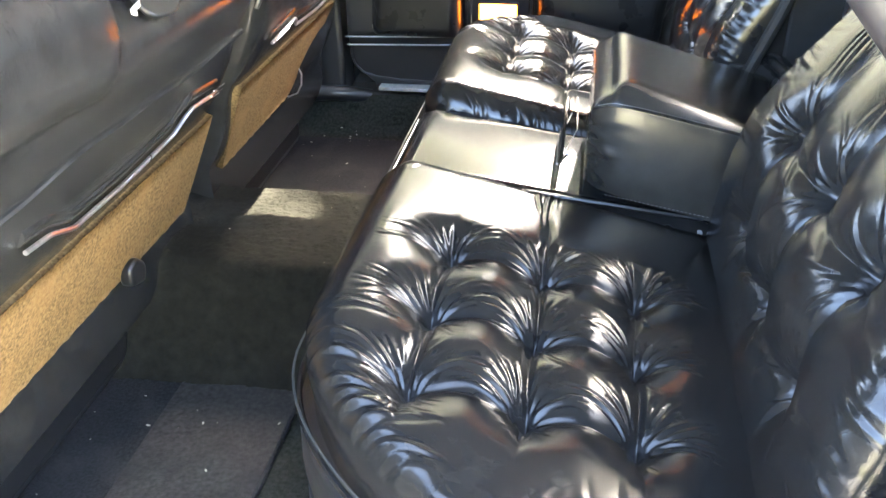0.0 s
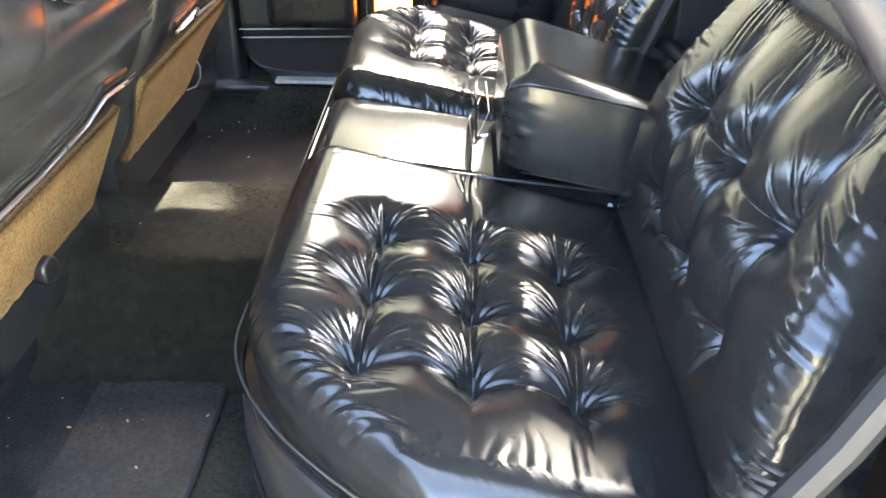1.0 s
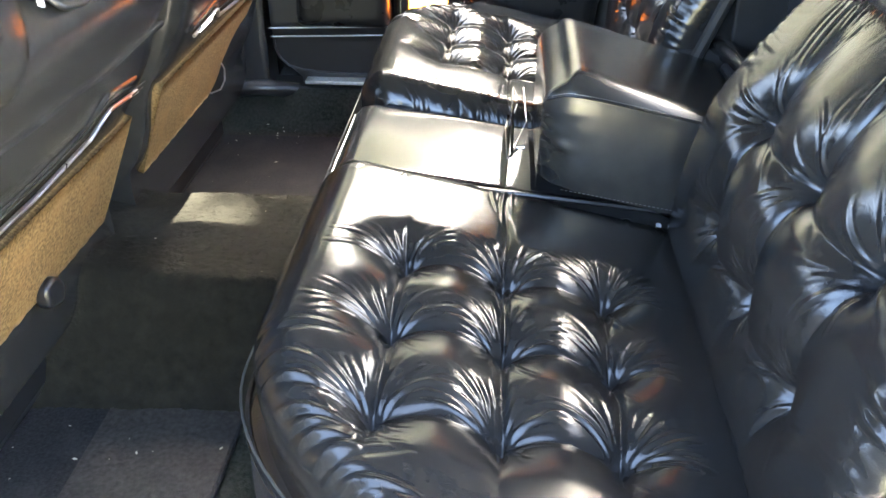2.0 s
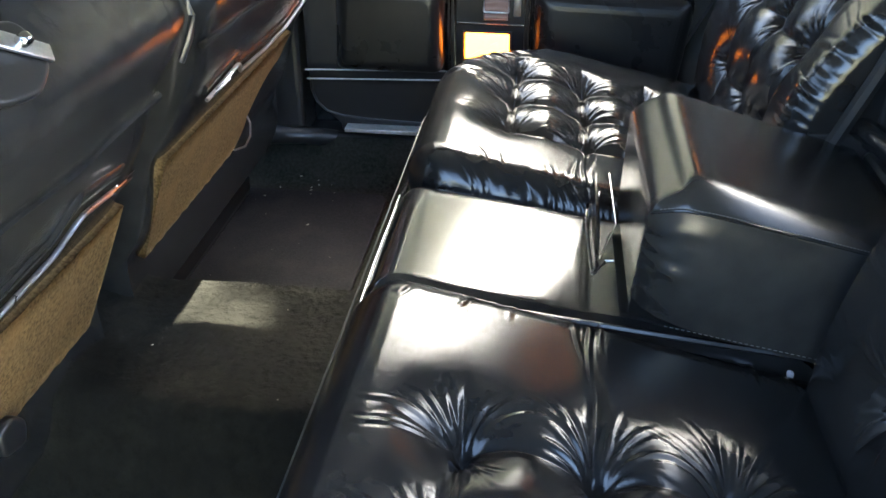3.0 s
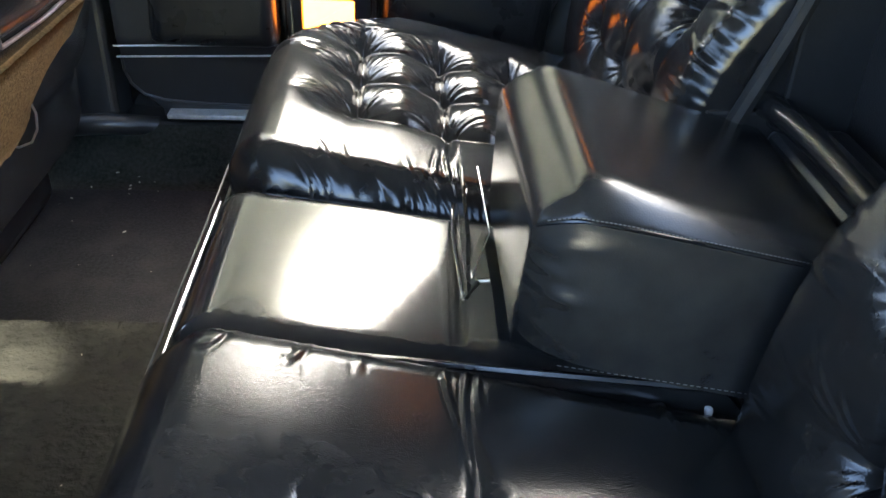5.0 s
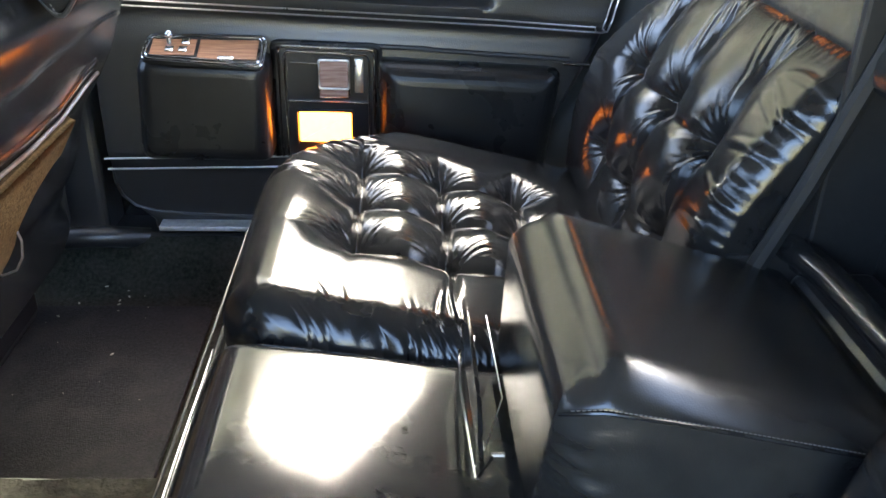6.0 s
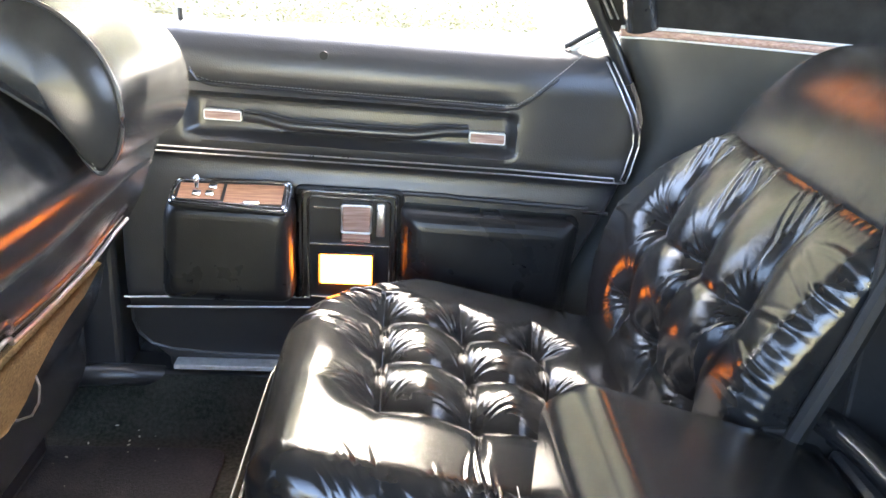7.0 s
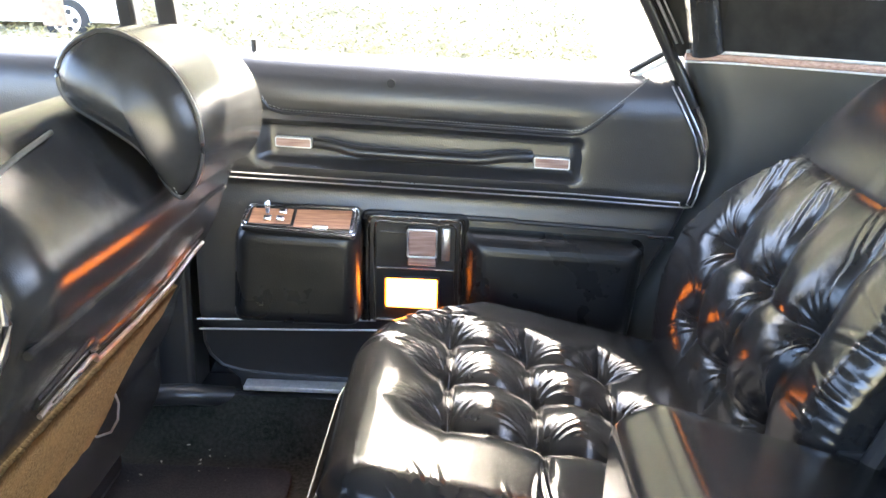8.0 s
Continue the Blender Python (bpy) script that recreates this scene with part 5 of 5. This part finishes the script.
def tree(at, height, crowns, seed, label):
    """A tapered trunk with limbs and a crown of many small leaves in clumps."""
    rng = np.random.RandomState(seed)
    base = Vector(at)
    tr = empty("tree", base, label=label, category="tree", group="trees beyond the drive")
    bm = bmesh.new()
    heads = [Vector(c[0]) for c in crowns]
    top = base + Vector((0.2, 0.1, height))
    n = 8
    pts = [base.lerp(top, k / n) + Vector((0.08 * math.sin(k * 1.3 + seed), 0.08 * math.cos(k * 1.7), 0)) for k in range(n + 1)]
    rings = []
    for k, p in enumerate(pts):
        r = 0.16 * (1 - 0.7 * k / n)
        rings.append([bm.verts.new(p + Vector((r * math.cos(a * math.tau / 10), r * math.sin(a * math.tau / 10), 0))) for a in range(10)])
    for a, b in zip(rings, rings[1:]):
        for k in range(10):
            bm.faces.new((a[k], a[(k + 1) % 10], b[(k + 1) % 10], b[k]))
    for hd in heads:
        s0 = pts[4 + rng.randint(0, 4)]
        tube([s0, s0.lerp(hd, 0.5) + Vector((0, 0, 0.15)), hd], 0.035, 6, bm)
    part("trunk", bm, BARK, tr, "grey-brown bark")
    verts, faces = [], []
    for centre, radius, count in crowns:
        clumps = rng.normal(0, 1, (max(6, count // 60), 3))
        clumps = clumps / np.linalg.norm(clumps, axis=1)[:, None] * radius * rng.uniform(0.25, 1.0, (len(clumps), 1)) ** 0.5
        for k in range(count):
            c = Vector(centre) + Vector(clumps[rng.randint(len(clumps))]) + Vector(rng.normal(0, radius * 0.13, 3))
            s = rng.uniform(0.05, 0.10)
            d = Vector(rng.normal(0, 1, 3)).normalized() * s
            e = Vector(rng.normal(0, 1, 3)).cross(d).normalized() * s * 0.5
            i = len(verts)
            verts += [c - d, c + e, c + d, c - e]
            faces.append((i, i + 1, i + 2, i + 3))
    raw("crown", verts, faces, TREELEAF, tr, "sunlit green leaves", smooth=False)
    return tr


# added out of view: its clumps block the sun behind the far rear window
tree((2.6, 7.4, -0.42), 5.2, [((2.75, 5.0, 6.0), 1.20, 12000), ((1.88, 5.0, 6.0), 0.38, 5000), ((1.90, 5.0, 5.35), 0.38, 6000), ((2.55, 5.0, 5.1), 0.75, 9000), ((2.6, 6.6, 5.4), 1.0, 2500)], 3, "unseen leafy tree added to shade the far rear window")
tree((-5.6, 11.5, -0.1), 7.5, [((-4.6, 10.5, 6.8), 1.8, 5200), ((-2.9, 10.2, 6.4), 1.5, 5000), ((-2.8, 10.4, 9.0), 1.5, 5000), ((-6.4, 10.8, 8.6), 1.9, 5200)], 9, "tall leafy tree on the bank")


finish("garden_wall", rbox((2.05, 14.9, -0.45), (9.5, 15.2, 2.1), 0.02, 2), WHITEPAINT, kind="structure", label="sunlit white rendered garden wall")


def parked_car(at, turn):
    """A pale saloon seen far off across the drive."""
    car = empty("car", at, label="pale silver saloon parked across the drive", category="car")
    m = Matrix.Translation(at) @ Matrix.Rotation(radians(turn), 4, 'Z')

    def put(name, bm, mat, parent, label=""):
        bmesh.ops.transform(bm, matrix=m, verts=bm.verts)
        return part(name, bm, mat, parent, label)
    side = rounded([(-2.2, 0.28), (-2.25, 0.60), (-2.1, 0.78), (-1.2, 0.90), (-0.55, 1.36), (0.75, 1.40), (1.55, 0.98), (2.15, 0.92), (2.25, 0.55), (2.2, 0.28)], 0.10, 4)
    body = put("body", slab(side, 'y', -0.86, 0.86, 0.06, 3), SILVERPAINT, car, "pale silver bodywork")
    for y in (-0.865, 0.865):
        put("window", slab(rounded([(-1.0, 0.93), (-0.48, 1.29), (0.10, 1.31), (0.10, 0.94)], 0.04, 3), 'y', y - 0.004, y + 0.004, 0.001), PLASTIC, body, "dark side window")
        put("window", slab(rounded([(0.16, 0.94), (0.16, 1.31), (0.70, 1.31), (1.28, 0.98)], 0.04, 3), 'y', y - 0.004, y + 0.004, 0.001), PLASTIC, body, "dark side window")
    for x in (-1.38, 1.36):
        for y in (-0.80, 0.80):
            ring = [(x + 0.32 * math.cos(a), 0.32 + 0.32 * math.sin(a)) for a in [k / 28 * math.tau for k in range(28)]]
            wheel = put("wheel", slab(ring, 'y', y - 0.10, y + 0.10, 0.02, 2), RUBBER, car, "black tyre")
            disc = [(x + 0.21 * math.cos(a), 0.32 + 0.21 * math.sin(a)) for a in [k / 24 * math.tau for k in range(24)]]
            rim = put("rim", slab(disc, 'y', y - 0.106, y + 0.106, 0.01, 2), SATIN, wheel, "bright alloy rim")
            for k in range(5):
                a = k / 5 * math.tau
                put("rim_hole", tube([(x + 0.13 * math.cos(a), y - 0.108, 0.32 + 0.13 * math.sin(a)), (x + 0.13 * math.cos(a), y + 0.108, 0.32 + 0.13 * math.sin(a))], 0.045, 10), RUBBER, rim)
    return car


parked_car(Vector((-7.35, 13.3, -0.42)), 8)


# ---- small things in the cabin ----
def belt_tab(pts, name, mat, label, cat):
    return finish(name, slab(rounded(pts, 0.004, 3), 'y', -0.1225, -0.1195, 0.0008), mat, label=label, category=cat)


belt_tab([(0.408, 0.264), (0.416, 0.263), (0.4155, 0.243), (0.4135, 0.243)], "seat_label", PAPER, "small white cloth label between seat and back", "label")
belt_tab([(0.372, 0.262), (0.382, 0.262), (0.404, 0.205), (0.394, 0.200)], "belt_buckle", CHROME, "chrome seat belt tongue tucked beside the pad", "seat belt")
strap = finish("lap_belt", slab(rounded([(0.360, 0.270), (0.374, 0.272), (0.396, 0.205), (0.380, 0.198)], 0.004, 3), 'y', -0.130, -0.1245, 0.001), RUBBER, label="black lap belt end beside the cushion", category="seat belt")

def belt_anchor(y, rod):
    """A black belt stalk plate lying on the seat's shoulder, with a folded bright tongue."""
    lie = Matrix.Translation((-0.218, y, 0.594)) @ Matrix(((0, -0.62, 0.78, 0), (1, 0, 0, 0), (0, 0.78, 0.62, 0), (0, 0, 0, 1)))
    belt = empty("seat_belt", (-0.218, y, 0.594), label="black seat belt anchor with a bright folded tongue", category="seat belt", group="belt anchors")

    def put(name, bm, mat, label=""):
        bmesh.ops.transform(bm, matrix=lie, verts=bm.verts)
        return part(name, bm, mat, belt, label)
    put("plate", slab(rounded([(0.036, -0.016), (0.040, 0.022), (-0.020, 0.034), (-0.050, 0.012), (-0.046, -0.024), (0.0, -0.032)], 0.014, 4), 'z', 0.0, 0.007, 0.003, 3), PLASTIC, "black plastic anchor plate")
    tongue = Matrix.Rotation(radians(-38), 3, 'Z')
    put("tongue", rbox((-0.046, 0.008, 0.008), (0.046, 0.024, 0.0115), 0.0015, 2, turn=tongue), SATIN, "bright folded tongue")
    bm = tube([(0.016, 0.004, 0.006), (0.016, 0.004, 0.016)], 0.0058, 12)
    bmesh.ops.create_uvsphere(bm, u_segments=10, v_segments=6, radius=0.006, matrix=Matrix.Translation((0.016, 0.004, 0.016)))
    put("stud", bm, CHROME, "chrome stud")
    if rod:
        part("stalk", tube([(-0.236, y + 0.02, 0.612), (-0.244, y + 0.03, 0.66), (-0.256, y + 0.035, 0.76), (-0.27, y + 0.02, 0.86), (-0.29, y - 0.04, 0.98)], 0.0065, 10, flat=0.5), SATIN, belt, "pale strap running up to the roof")
    return belt


belt_anchor(-0.272, False)
belt_anchor(-0.490, True)

finish("loose_wire", tube([(-0.330, 0.47, 0.262), (-0.318, 0.455, 0.250), (-0.318, 0.448, 0.230), (-0.328, 0.446, 0.212), (-0.348, 0.448, 0.203), (-0.365, 0.452, 0.206)], 0.0016, 6), SATIN, label="thin grey wire hanging under the seat", category="wire")
finish("seat_lever", slab(rounded([(-0.270, 0.200), (-0.235, 0.190), (-0.225, 0.215), (-0.245, 0.235), (-0.268, 0.230)], 0.010, 4), 'x', -0.345, -0.325, 0.006, 3), PLASTIC, label="grey-black seat adjuster knob under the seat", category="lever")
finish("panel_bezel", rbox((0.60, 0.640, 0.775), (0.68, 0.655, 0.80), 0.007, 3, turn=Matrix.Rotation(radians(-31), 3, 'Z')), CHROME, label="chrome bezel on the sail panel", category="trim")
post_lamp = empty("post_lamp", (0.485, 0.745, 0.82), label="lit amber courtesy lamp on the rear roof post", category="lamp")
part("bezel", rbox((0.446, 0.728, 0.778), (0.506, 0.760, 0.912), 0.005, 3), CHROME, post_lamp, "chrome bezel")
part("lens", rbox((0.456, 0.722, 0.788), (0.496, 0.732, 0.902), 0.004, 3), DIM_GLOW, post_lamp, "glowing amber lens")

scrap = sheet(lambda u, v: (-0.2035 + 0.002 * math.sin(9 * u), -0.352 + 0.016 * u + 0.004 * math.sin(7 * u), 0.592 + 0.006 * v - 0.004 * math.sin(5 * u)), [k / 8 for k in range(9)], [0, 1])
scrap_ob = raw("paper_scrap", scrap[0], scrap[1], PAPER, label="tiny crumpled white scrap on the front seat", category="paper scrap")
solid = scrap_ob.modifiers.new("thick", 'SOLIDIFY')
solid.thickness = 0.0012

rng = np.random.RandomState(11)
spots = [(-0.302, 0.712), (-0.332, 0.745), (-0.265, 0.544), (-0.419, 0.587), (-0.134, -0.30), (-0.199, -0.40), (-0.313, -0.33), (-0.239, -0.315), (-0.30, 0.70), (-0.29, 0.725), (-0.36, 0.69), (-0.38, 0.65)]
spots += [(rng.uniform(-0.55, -0.18), rng.uniform(-0.68, -0.25)) for _ in range(30)] + [(rng.uniform(-0.5, -0.18), rng.uniform(0.27, 0.76)) for _ in range(14)] + [(rng.uniform(-0.4, -0.06), rng.uniform(-0.2, 0.1)) for _ in range(8)]
for n, (x, y) in enumerate(spots):
    bm = bmesh.new()
    bmesh.ops.create_icosphere(bm, subdivisions=1, radius=0.0017 if n < 12 else rng.uniform(0.0004, 0.0010))
    top = max(floor_z(y) + 0.006, 0.014 if 0.235 < abs(y) < 0.70 else 0.004)
    a = rng.uniform(0, 3.14)
    for v in bm.verts:
        q = Vector((v.co.x * 2.2, v.co.y, v.co.z * 0.6))
        v.co = Vector((x + q.x * math.cos(a) - q.y * math.sin(a), y + q.x * math.sin(a) + q.y * math.cos(a), top + 0.0008 + q.z))
    finish("crumb", bm, CRUMB, label="pale crumb lying on the dark carpet", category="crumb", group="crumbs on the carpet", smooth=False)
